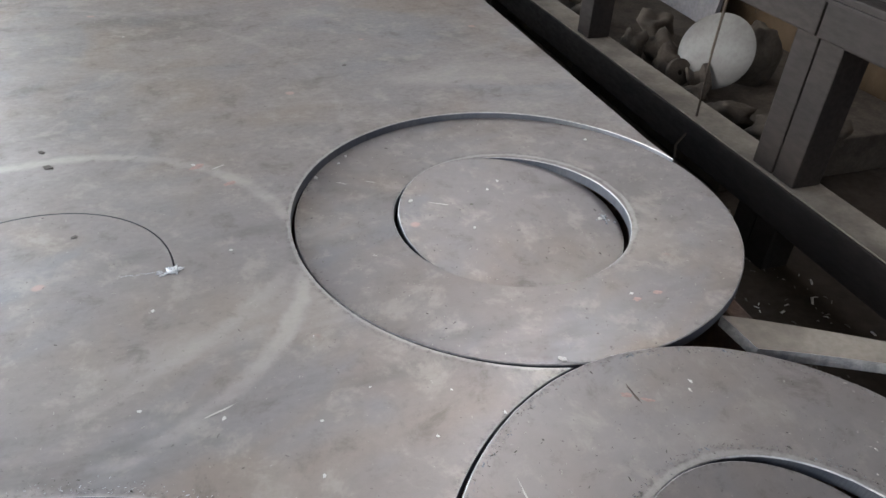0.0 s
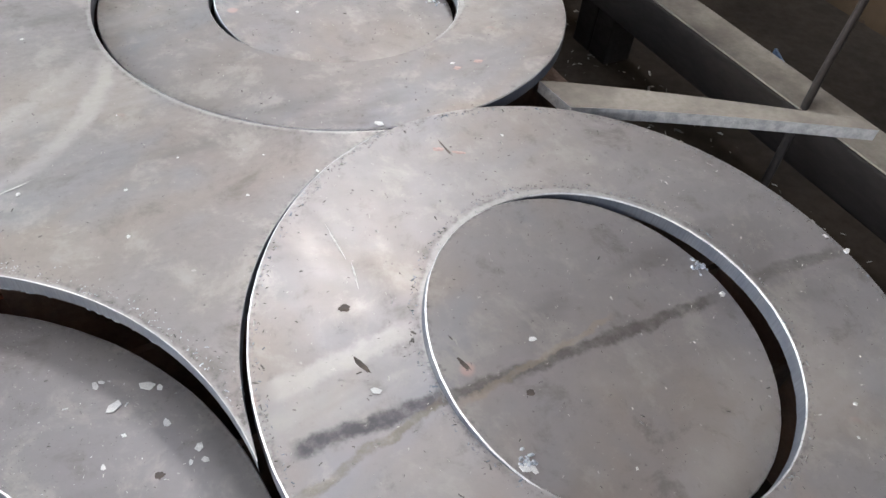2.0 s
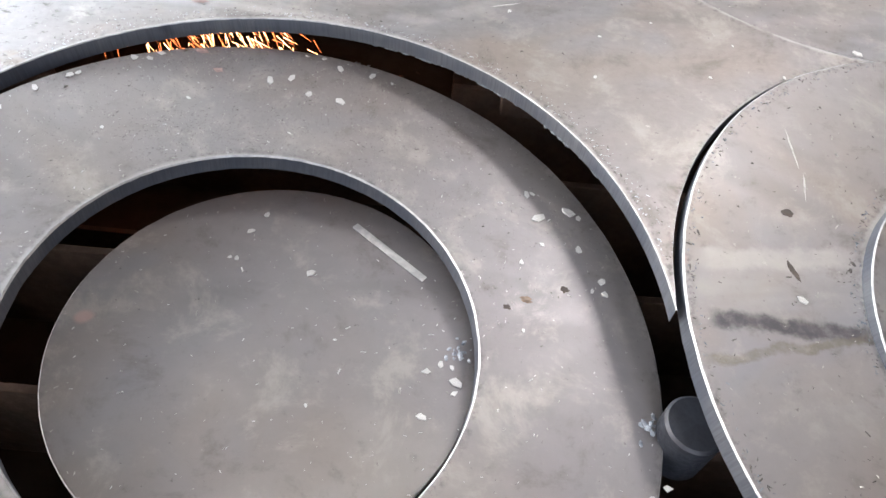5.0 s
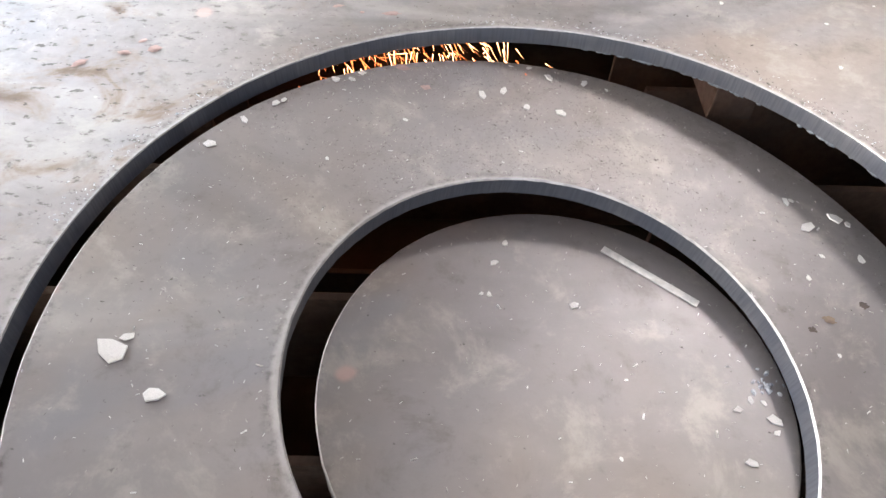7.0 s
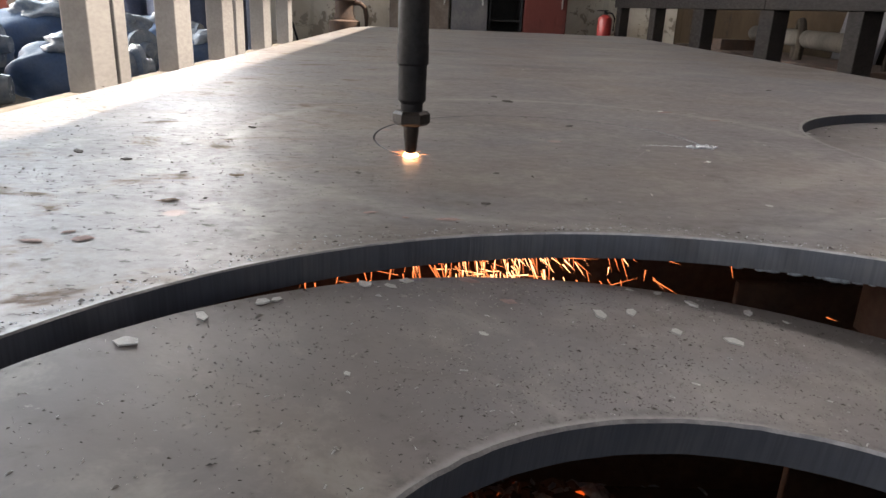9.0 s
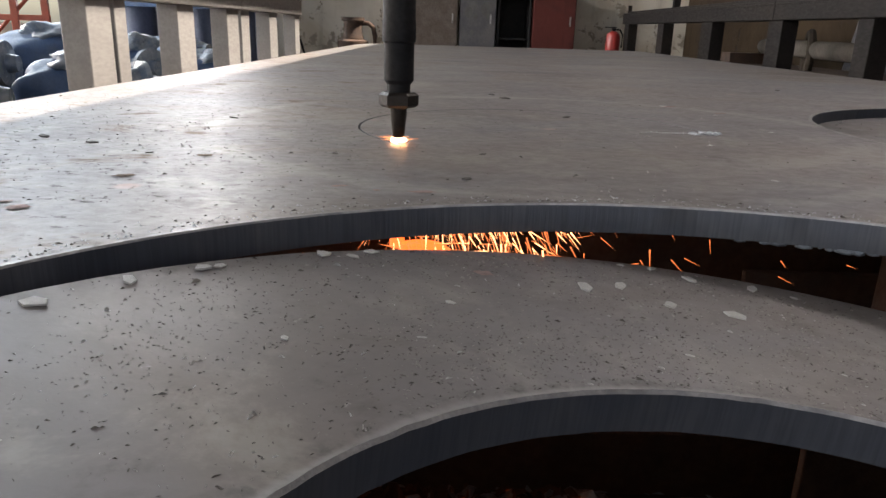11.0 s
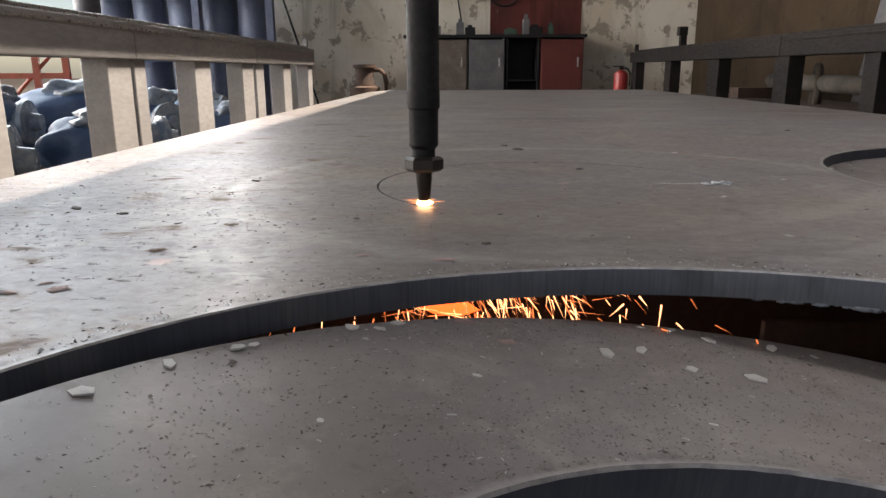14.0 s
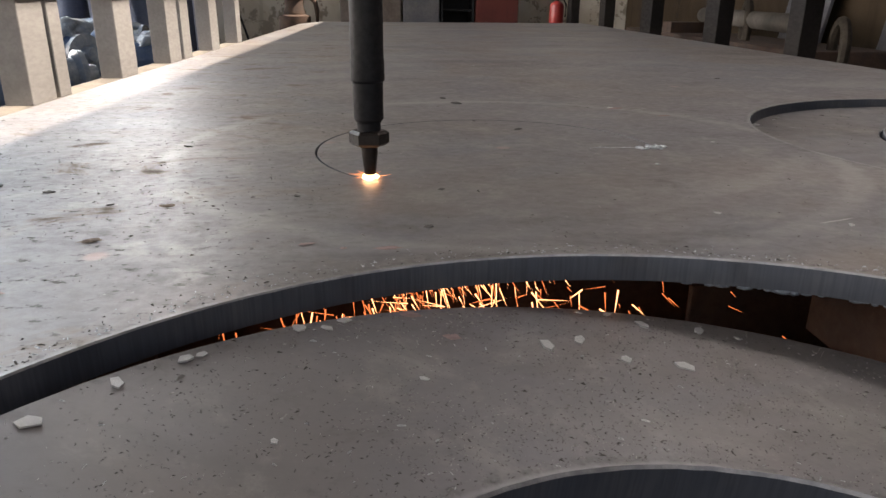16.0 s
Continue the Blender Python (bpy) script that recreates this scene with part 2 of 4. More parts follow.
GRIT_L = plain("pale_grit", (0.40, 0.39, 0.36), (0.22, 0.21, 0.20), 0.6, 0.0, 40, 200)
RUST = plain("rusty_bar", (0.075, 0.044, 0.03), (0.04, 0.028, 0.023), 0.85, 0.1, 9, 90, 0.5)
BLACK = plain("black_oxide_steel", (0.012, 0.012, 0.014), (0.02, 0.019, 0.019), 0.6, 0.0, 14, 160, 0.15, spec=0.2)
SLUG = plain("dark_blue_grey_steel", (0.026, 0.030, 0.040), (0.016, 0.018, 0.024), 0.5, 0.2, 30, 200, 0.2)
BRASS = plain("sooty_brass", (0.03, 0.024, 0.02), (0.018, 0.016, 0.015), 0.45, 0.6, 20, 160, 0.15)
RAIL = plain("grey_painted_rail", (0.36, 0.35, 0.345), (0.27, 0.26, 0.255), 0.5, 0.15, 3, 70, 0.15, (1, 0.3, 1))
# right rail: near-black base stands in for the shade on that side
RAIL_D = plain("shade_darkened_rail", (0.014, 0.0125, 0.0125), (0.024, 0.02, 0.018), 0.6, 0.0, 3, 70, 0.2, (1, 0.3, 1), spec=0.12)
MACHINED = plain("machined_rail", (0.46, 0.45, 0.44), (0.34, 0.33, 0.32), 0.3, 0.7, 5, 90, 0.05)
# dust tone brought down to match the weak light beyond the right rail
DUST = plain("dimmed_dust", (0.125, 0.113, 0.10), (0.08, 0.072, 0.064), 0.9, 0.0, 5, 80, 0.4, spec=0.12)
FLOOR = plain("oily_dirt_floor", (0.028, 0.023, 0.018), (0.05, 0.04, 0.031), 0.9, 0.0, 1.6, 30, 0.6, spec=0.12)
BACK = plaster("peeling_plaster", (0.62, 0.58, 0.50), (0.50, 0.44, 0.35), (0.30, 0.26, 0.21), 0.06)
# stained brown plaster, its tones lowered to hold the dimness of the east side
SIDE = plaster("dimmed_brown_stained_plaster", (0.05, 0.034, 0.02), (0.032, 0.021, 0.013), (0.022, 0.017, 0.014), 0.02)
REDPAINT = plaster("old_red_paint", (0.12, 0.035, 0.03), (0.075, 0.028, 0.026), (0.35, 0.30, 0.26), -0.05)
ROOF = plain("sheet_roof", (0.30, 0.30, 0.30), (0.22, 0.21, 0.20), 0.7, 0.2, 2, 30)
# both blues are lightened to put the bay's bright haze into the paint
BLUE = plain("blue_machine_paint", (0.07, 0.13, 0.25), (0.11, 0.16, 0.24), 0.4, 0.0, 4, 60, 0.1)
NAVY = plain("haze_paled_navy_sheet", (0.085, 0.105, 0.165), (0.13, 0.145, 0.20), 0.55, 0.1, 2, 40, 0.1)
WRAP = plain("clear_film_wrap", (0.30, 0.34, 0.38), (0.14, 0.19, 0.26), 0.2, 0.0, 12, 40, 0.9)
REDSTEEL = plain("red_primer", (0.42, 0.09, 0.05), (0.30, 0.08, 0.05), 0.5, 0.0, 5, 60)
EXT_RED = plain("extinguisher_red", (0.36, 0.03, 0.025), (0.25, 0.03, 0.025), 0.35, 0.0, 8, 80, 0.05)
YELLOW = plain("yellow_paint", (0.75, 0.50, 0.05), (0.6, 0.4, 0.05), 0.5, 0.0, 8, 80, 0.05)
GREY = plain("grey_cabinet_paint", (0.085, 0.085, 0.095), (0.14, 0.13, 0.13), 0.5, 0.1, 4, 60, 0.1)
DARKBOX = plain("brown_cabinet_paint", (0.10, 0.075, 0.06), (0.16, 0.13, 0.11), 0.6, 0.1, 4, 60, 0.2)
# enamel and ceramic are grimy, and darkened further for shade behind the right rail
WHITE = plain("grimy_dimmed_white_enamel", (0.12, 0.118, 0.115), (0.08, 0.076, 0.07), 0.5, 0.0, 5, 60, 0.1)
STONE = plain("dimmed_dusty_ceramic", (0.06, 0.05, 0.04), (0.035, 0.029, 0.024), 0.85, 0.0, 12, 80, 0.5, spec=0.12)
GREEN = plain("dark_green_box", (0.02, 0.07, 0.045), (0.03, 0.06, 0.04), 0.5, 0.0, 8, 60, 0.1)
FLAME = glow("cutting_flame", (1.0, 0.55, 0.27), 4)
HALO = glow("flame_fringe", (1.0, 0.30, 0.10), 1.0)
MOLTEN = glow("molten_slag", (1.0, 0.10, 0.018), 1.1)
SPARK = glow("spark", (1.0, 0.24, 0.07), 0.45)
SPARK_HOT = glow("white_hot_spark", (1.0, 0.40, 0.17), 1.5)
EMBER = glow("dull_ember", (1.0, 0.12, 0.015), 0.25)
EMBER_DIM = glow("dying_ember", (1.0, 0.16, 0.03), 0.06)
OUTSIDE = glow("hazy_daylight", (1.0, 0.98, 0.95), 2.5)


# ---- builders ----
def mesh_of(name, bm, mats):
    me = bpy.data.meshes.new(name)
    bm.to_mesh(me)
    bm.free()
    for m in mats if isinstance(mats, (list, tuple)) else [mats]:
        me.materials.append(m)
    return me


def part(name, bm, mats, parent, label=""):
    ob = new(name, mesh_of(name, bm, mats))
    ob.parent = parent
    return tagged(ob, label)


def thing(name, label, category, m=None, group="", kind="", bm=None, mats=None):
    ob = new(name, mesh_of(name, bm, mats) if bm else None)
    if m is not None:
        ob.matrix_world = m
    return tagged(ob, label, category, group, kind)


def box(bm, lo, hi, bevel=0.0, mat=0):
    vs = [bm.verts.new((x, y, z)) for x in (lo[0], hi[0]) for y in (lo[1], hi[1]) for z in (lo[2], hi[2])]
    fs = [bm.faces.new([vs[i] for i in q]) for q in ((0, 1, 3, 2), (4, 6, 7, 5), (0, 4, 5, 1), (2, 3, 7, 6), (0, 2, 6, 4), (1, 5, 7, 3))]
    for f in fs:
        f.material_index = mat
    if bevel:
        es = list({e for f in fs for e in f.edges})
        bmesh.ops.bevel(bm, geom=es, offset=bevel, segments=2, affect="EDGES", profile=0.6)
    return bm


def boxed(lo, hi, bevel=0.0):
    return box(bmesh.new(), lo, hi, bevel)


def sharpen(bm, limit=0.55):
    """Keep flat faces flat where they meet at a clear angle."""
    for e in bm.edges:
        if len(e.link_faces) == 2 and e.calc_face_angle(0) > limit:
            e.smooth = False


def lathe(profile, seg=32, closed=False, mats=None, wobble=0.0):
    """Turn a list of (radius, height) round the z axis."""
    bm = bmesh.new()
    rings = []
    for r, z in profile:
        if r <= 1e-6:
            rings.append([bm.verts.new((0, 0, z))])
        else:
            rings.append([bm.verts.new(((r + (wobble * noise.noise((i * 0.9, r * 40, z * 90)) if wobble else 0)) * math.cos(2 * math.pi * i / seg),
                                        (r + (wobble * noise.noise((i * 0.9, r * 40, z * 90)) if wobble else 0)) * math.sin(2 * math.pi * i / seg), z)) for i in range(seg)])
    pairs = list(zip(rings, rings[1:]))
    if closed:
        pairs.append((rings[-1], rings[0]))
    for k, (a, b) in enumerate(pairs):
        for i in range(seg):
            j = (i + 1) % seg
            q = [a[i % len(a)], a[j % len(a)], b[j % len(b)], b[i % len(b)]]
            q = [v for n, v in enumerate(q) if v not in q[:n]]
            if len(q) > 2:
                f = bm.faces.new(q)
                f.smooth = True
                f.material_index = mats[k] if mats else 0
    bmesh.ops.recalc_face_normals(bm, faces=bm.faces)
    sharpen(bm)
    return bm


def tube(points, r, seg=8):
    bm = bmesh.new()
    rings = []
    pts = [Vector(p) for p in points]
    for k, p in enumerate(pts):
        d = (pts[min(k + 1, len(pts) - 1)] - pts[max(k - 1, 0)]).normalized()
        q = d.to_track_quat("Z", "Y")
        rings.append([bm.verts.new(p + q @ Vector((r * math.cos(2 * math.pi * i / seg), r * math.sin(2 * math.pi * i / seg), 0))) for i in range(seg)])
    for a, b in zip(rings, rings[1:]):
        for i in range(seg):
            f = bm.faces.new((a[i], a[(i + 1) % seg], b[(i + 1) % seg], b[i]))
            f.smooth = True
    bm.faces.new(rings[0][::-1]), bm.faces.new(rings[-1])
    return bm


def lump(r, seed, squash=(1, 1, 1), rough=0.25, sub=3):
    bm = bmesh.new()
    bmesh.ops.create_icosphere(bm, subdivisions=sub, radius=1)
    for v in bm.verts:
        k = 1 + rough * noise.noise(v.co * 1.6 + Vector((seed * 7.1, seed * 3.3, 0))) + 0.35 * rough * noise.noise(v.co * 5 + Vector((seed, 0, 9)))
        v.co = Vector((v.co.x * squash[0], v.co.y * squash[1], v.co.z * squash[2])) * r * k
    for f in bm.faces:
        f.smooth = True
    return bm


# ---- the shed ----
GROUND, H = -0.414, 5.6
FZ = GROUND
thing("floor", "dark oily dirt floor littered with scale", "floor", kind="structure", bm=boxed((-60, -60, FZ - 0.2), (60, 60, FZ)), mats=FLOOR)
thing("wall_north", "stained cream plaster wall peeling in patches", "wall", kind="structure", bm=boxed((-2.95, 8.034, FZ), (2.72, 8.284, H)), mats=BACK)


def wall_with_opening(name, axis, at, lo, hi, a, b, z0, z1, mat=None):
    """A wall across x or y with one opening from a to b and z0 to z1."""
    bm = bmesh.new()
    def piece(u0, u1, w0, w1):
        if u1 - u0 > 0.01 and w1 - w0 > 0.01:
            if axis == "x":
                box(bm, (at - 0.12, u0, w0), (at + 0.12, u1, w1))
            else:
                box(bm, (u0, at - 0.12, w0), (u1, at + 0.12, w1))
    piece(lo, a, FZ, H), piece(b, hi, FZ, H), piece(a, b, FZ, z0), piece(a, b, z1, H)
    thing(name, "rough stained plaster wall with a window opening", "wall", kind="structure", bm=bm, mats=mat or BACK)


wall_with_opening("wall_west", "x", -6.0, -6.2, 12.0, -3.2, 11.6, FZ, 5.3)
# east wall: SIDE carries the shade of this side in its colour
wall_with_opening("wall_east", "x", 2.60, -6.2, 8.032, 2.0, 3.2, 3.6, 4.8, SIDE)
# unseen wall behind the camera, opened only for the added south fill
wall_with_opening("unseen_wall_south", "y", -6.0, -5.87, 2.47, -3.6, 2.3, FZ, 3.9)
wall_with_opening("wall_bay", "y", 12.08, -5.87, -2.95, -5.8, -3.2, FZ, 5.2)
thing("wall_bay_side", "plain plaster return of the bay", "wall", kind="structure", bm=boxed((-2.95, 8.286, FZ), (-2.75, 12.2, H)), mats=BACK)
# unseen roof: ridge light sized for one narrow sun band, east overhang shades the window
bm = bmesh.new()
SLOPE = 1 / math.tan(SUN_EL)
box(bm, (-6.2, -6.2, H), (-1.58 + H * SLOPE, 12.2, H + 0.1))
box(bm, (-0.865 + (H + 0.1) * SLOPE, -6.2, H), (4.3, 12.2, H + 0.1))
thing("ceiling", "unseen grey sheet roof, its long ridge light placed to shape the sun", "ceiling", kind="structure", bm=bm, mats=ROOF)
thing("backdrop", "bright hazy daylight outside the shed", "backdrop", kind="structure", bm=boxed((-19.2, -12, FZ), (-19, 26, 9)), mats=OUTSIDE)



def settle(known, size, shift):
    """Bring the things made since to true size and place; a floor at -0.46 comes to the ground."""
    for ob in list(scene.objects):
        if ob not in known and ob.parent is None:
            ob.matrix_world = Matrix.Translation(shift) @ Matrix.Diagonal((*size, 1)) @ ob.matrix_world


FAR, LEFT, RIGHT = ((0.9, 0.9, 0.9), (0.149, 0.293, 0)), ((0.894, 0.994, 0.9), (0.023, -0.153, 0)), ((0.9, 0.893, 0.9), (-0.003, -0.07, 0))
# ---- the steel plate ----
XL, XR, Y0, Y1 = -0.985, 1.066, -1.40, 4.6


def arc(c, r, a0, a1, n):
    return [(c[0] + r * math.cos(radians(a0 + (a1 - a0) * i / n)), c[1] + r * math.sin(radians(a0 + (a1 - a0) * i / n))) for i in range(n + 1)]


def outline(off):
    """The plate's outline, eaten away by three of the circles; off widens the holes."""
    pts = [(XL, Y0), (-0.30, Y0)]
    pts += arc(C, R + 0.001 + off, 258, 4, 150)
    # the two upper cut-outs run into one another: stop each where they meet
    rb, ra = R + 0.003 + off, R - 0.001 + off
    dx, dy = A[0] - B[0], A[1] - B[1]
    gap = math.hypot(dx, dy)
    line = math.degrees(math.atan2(dy, dx))
    end_b = line + math.degrees(math.acos((gap * gap + rb * rb - ra * ra) / (2 * gap * rb)))
    end_a = line + 180 - math.degrees(math.acos((gap * gap + ra * ra - rb * rb) / (2 * gap * ra)))
    pts += arc(B, rb, 176, end_b, 60)
    pts += arc(A, ra, end_a, 14, 150)[1:]
    pts += [(XR, 0.25), (XR, Y1), (XL + 0.09, Y1), (XL, Y1 - 0.45)]
    return pts


def slot(off):
    w = 0.0011 + off * 0.4
    return arc(D, RK + w, 0, 224, 90) + arc(D, RK - w, 224, 0, 90)


bm = bmesh.new()
edges, loops = [], []
for maker in (outline, slot):
    top = [bm.verts.new((x, y, 0)) for x, y in maker(0.0008)]
    rim = [bm.verts.new((x + 0.0004 * noise.noise((x * 60, y * 60, 0)), y + 0.0004 * noise.noise((x * 60, y * 60, 5)), -0.0014)) for x, y in maker(0.0)]
    low = [bm.verts.new((x, y, -TH)) for x, y in maker(0.0)]
    n = len(top)
    for i in range(n):
        j = (i + 1) % n
        for k, (a, b) in enumerate(((top, rim), (rim, low))):
            f = bm.faces.new((a[i], a[j], b[j], b[i]))
            f.material_index, f.smooth = (1 if maker is slot else 2, 1)[k], True
    loops.append((top, low))
for which in (0, 1):
    es = []
    for lp in loops:
        ring = lp[which]
        es += [bm.edges.get((ring[i], ring[(i + 1) % len(ring)])) for i in range(len(ring))]
    res = bmesh.ops.triangle_fill(bm, edges=es, use_beauty=True, use_dissolve=False)
bmesh.ops.recalc_face_normals(bm, faces=bm.faces)
sharpen(bm)
plate = thing("steel_plate", "large mill-scaled steel plate with round cut-outs on the cutting table", "steel plate", bm=bm, mats=[STEEL, CUT, EDGE])

# slag that hangs from the lower lip of the cut and beads round the pierce hole
rnd = random.Random(4)
bm = bmesh.new()
for k in range(46):
    a = radians(rnd.choice((rnd.uniform(50, 76), rnd.uniform(30, 80))))
    s = rnd.uniform(0.001, 0.003)
    co = Vector((C[0] + (R + 0.002) * math.cos(a), C[1] + (R + 0.002) * math.sin(a), -TH - s * 0.3))
    bmesh.ops.create_icosphere(bm, subdivisions=1, radius=s, matrix=Matrix.Translation(co) @ Matrix.Rotation(a, 4, "Z") @ Matrix.Diagonal((0.7, rnd.uniform(1.2, 3.2), 1, 1)))
part("slag_drip", bm, SLAG, plate, "blue-grey slag beads along the cut")["kind"] = "stuff"
bm = bmesh.new()
for k in range(26):
    a, d = rnd.uniform(0, 6.28), abs(rnd.gauss(0, 0.011))
    s = rnd.uniform(0.0015, 0.005)
    bmesh.ops.create_icosphere(bm, subdivisions=1, radius=s, matrix=Matrix.Translation((0.002 + d * math.cos(a) * 1.3, d * math.sin(a) * 0.7, s * 0.3)) @ Matrix.Rotation(a, 4, "Z") @ Matrix.Diagonal((1.7, 0.7, 0.6, 1)))
for k in range(22):
    s = rnd.uniform(0.0005, 0.0013)
    bmesh.ops.create_icosphere(bm, subdivisions=1, radius=s, matrix=Matrix.Translation((-0.012 - 0.075 * k / 22, 0.006 + rnd.uniform(-0.004, 0.004), s * 0.3)))
part("pierce_splash", bm, SILVER, plate, "silvery splash of frozen slag at the pierce hole")["kind"] = "stuff"


def ring_mesh(mats, ro, ri, off=(0, 0)):
    """A flat ring whose hole sits off centre by off."""
    prof = [(ri + 0.0016, 0), (ro - 0.0016, 0), (ro, -0.0018), (ro, -TH), (ri, -TH), (ri, -0.0018)]
    bm = lathe(prof, 160, True, [0, 2, 1, 0, 1, 2], 0.0007)
    for v in bm.verts:
        if v.co.xy.length < (ro + ri) / 2:
            v.co.x, v.co.y = v.co.x + off[0], v.co.y + off[1]
    return mesh_of("cut_ring", bm, mats)


def disc_mesh(mats, ro):
    prof = [(0, 0), (ro * 0.5, 0), (ro - 0.0014, 0), (ro, -0.0016), (ro, -TH), (0, -TH)]
    return mesh_of("cut_disc", lathe(prof, 120, False, [0, 0, 2, 1, 0], 0.0007), mats)


def tilted(x, y, z, sx, sy, turn=0.0):
    """A pose whose top falls by the slopes sx and sy."""
    nrm = Vector((-sx, -sy, 1)).normalized()
    return Matrix.Translation((x, y, z)) @ Vector((0, 0, 1)).rotation_difference(nrm).to_matrix().to_4x4() @ Matrix.Rotation(turn, 4, "Z")


# how each loose piece lies: centre, height, and the slopes along x and y
LIE = {"a": (0.653, 0.060, -0.012, 0.012, -0.010), "ad": (0.646, 0.060, -0.033, -0.060, 0.085),
       "b": (0.679, -0.804, -0.0296, -0.074, 0.0675), "bd": (0.669, -0.809, -0.038, -0.165, 0.125),
       "ring": (-0.188, -0.854, -0.0444, -0.104, 0.005), "disc": (-0.174, -0.840, -0.095, -0.025, -0.030), "plate": (0, 0, 0, 0, 0)}
POSE_RA, POSE_DA, POSE_RB, POSE_DB, POSE_RC, POSE_DC = (tilted(*LIE[k]) for k in ("a", "ad", "b", "bd", "ring", "disc"))


def plane_z(where, x, y):
    cx, cy, z, sx, sy = LIE[where]
    return z + sx * (x - cx) + sy * (y - cy)


def on_plane(where, x, y, lift=0.0):
    """A pose flat on one of the pieces."""
    return tilted(x, y, plane_z(where, x, y) + lift, *LIE[where][3:])


for name, me, m, label, cat in (
        ("cut_ring", ring_mesh([STEEL_RING, CUT, EDGE], 0.434, 0.2325, (-0.013, -0.010)), POSE_RA, "grey steel ring still seated in the plate", "steel ring"),
        ("cut_disc", disc_mesh([STEEL_RING, CUT, EDGE], 0.228), POSE_DA, "steel disc sunk on one side inside a seated ring", "steel disc"),
        ("cut_ring", ring_mesh([STEEL_STRIPE, CUT, EDGE], 0.4345, 0.237, (0.001, -0.005)), POSE_RB, "steel ring with smudged stripes lying proud of the plate", "steel ring"),
        ("cut_disc", disc_mesh([STEEL_STRIPE, CUT, EDGE], 0.2325), POSE_DB, "striped steel disc tipped inside its ring", "steel disc"),
        ("cut_ring", ring_mesh([STEEL_RING, CUT, EDGE], 0.4335, 0.234, (0.003, 0.001)), POSE_RC, "steel ring dropped at a slant below the plate", "steel ring"),
        ("cut_disc", disc_mesh([STEEL_RING, CUT, EDGE], 0.2245), POSE_DC, "steel disc fallen onto the bars below its ring", "steel disc")):
    ob = new(name, me)
    ob.matrix_world = m
    tagged(ob, label, cat, "steel rings" if "ring" in name else "steel discs")

# curved sliver of plate that stayed between two cut-outs
far = [(0.88 + 0.48 * i / 24, -0.308 - 0.292 * (i / 24) ** 1.1) for i in range(25)]
pts = [(0.888 + 0.477 * i / 24, -0.395 - 0.243 * (i / 24) ** 1.1) for i in range(25)]
bm = bmesh.new()
ta, tb = [bm.verts.new((*p, 0)) for p in pts], [bm.verts.new((*p, 0)) for p in far]
la, lb = [bm.verts.new((*p, -TH)) for p in pts], [bm.verts.new((*p, -TH)) for p in far]
for i in range(24):
    for k, q in enumerate(((ta[i], ta[i + 1], tb[i + 1], tb[i]), (la[i], lb[i], lb[i + 1], la[i + 1]), (ta[i], la[i], la[i + 1], ta[i + 1]), (tb[i], tb[i + 1], lb[i + 1], lb[i]))):
        bm.faces.new(q).material_index = (0, 0, 1, 1)[k]
bm.faces.new((ta[0], tb[0], lb[0], la[0])).material_index = 1
bm.faces.new((ta[-1], la[-1], lb[-1], tb[-1])).material_index = 1
bmesh.ops.recalc_face_normals(bm, faces=bm.faces)
thing("steel_offcut", "long curved steel offcut resting beside the rings", "steel offcut", pose(0, 0, -0.03), bm=bm, mats=[PALE_DUST, EDGE])

# ---- the cutting table under the plate ----
table = thing("cutting_table", "low rusty cutting table with upright support bars", "cutting table")
for x0, x1 in ((XL - 0.02, XL + 0.08), (XR - 0.09, XR - 0.01)):
    part("side_channel", boxed((x0 + 0.02, -1.4, GROUND), (x1 - 0.02, Y1 - 0.5, -0.13), 0.006), RUST, table)
for y in (-1.36, Y1 - 0.55):
    part("end_channel", boxed((XL + 0.09, y - 0.03, GROUND), (XR - 0.1, y + 0.03, -0.13), 0.005), RUST, table)
slat = mesh_of("support_bar", boxed((-0.92, -0.005, -0.30), (0.97, 0.005, -0.124), 0.0015), RUST)
low = boxed((-0.92, -0.005, -0.42), (-0.62, 0.005, -0.124), 0.0015)
low = box(box(low, (-0.622, -0.0045, -0.42), (0.002, 0.0045, -0.33), 0.0015), (0.0, -0.005, -0.42), (0.97, 0.005, -0.124), 0.0015)
burnt = mesh_of("support_bar", low, RUST)
for k in range(36):
    y = -1.26 + 0.18 * k
    if y > Y1 - 0.6:
        break
    ob = new("support_bar", burnt if k in (4, 5, 6) else slat)
    ob.parent = table
    ob.matrix_basis = pose(0, y, 0, 0, 0, rnd.uniform(-0.5, 0.5))
# packing blocks that carry the plate on the bars
for k in range(14):
    x, y = ((-0.86, -0.62, 0.02, 0.92)[k % 4], 0.54 + 0.27 * k)
    ob = part("packing_block", boxed((x - 0.04, y - 0.03, -0.124), (x + 0.04, y + 0.03, -TH - 0.001), 0.003), RUST, table)
for x, y in ((-0.82, -0.18), (0.1, -0.36), (0.30, 0.43), (-0.88, -0.9)):
    part("packing_block", boxed((x - 0.03, y - 0.06, -0.124), (x + 0.03, y + 0.06, -TH - 0.001), 0.003), RUST, table)

# dark round slug in the gap between two rings
thing("steel_slug", "small dark round steel slug wedged between rings", "steel slug", pose(0.262, -0.907, -0.058), bm=lathe([(0, 0), (0.028, 0), (0.031, -0.003), (0.031, -0.072), (0, -0.072)], 32), mats=SLUG)
thing("steel_strip", "flat grey steel strip lying under the gap", "steel strip", pose(0.30, -1.10, -0.112, 0, 0, 8), bm=boxed((-0.10, -0.14, -0.01), (0.05, 0.12, 0.0), 0.001), mats=STEEL_RING)

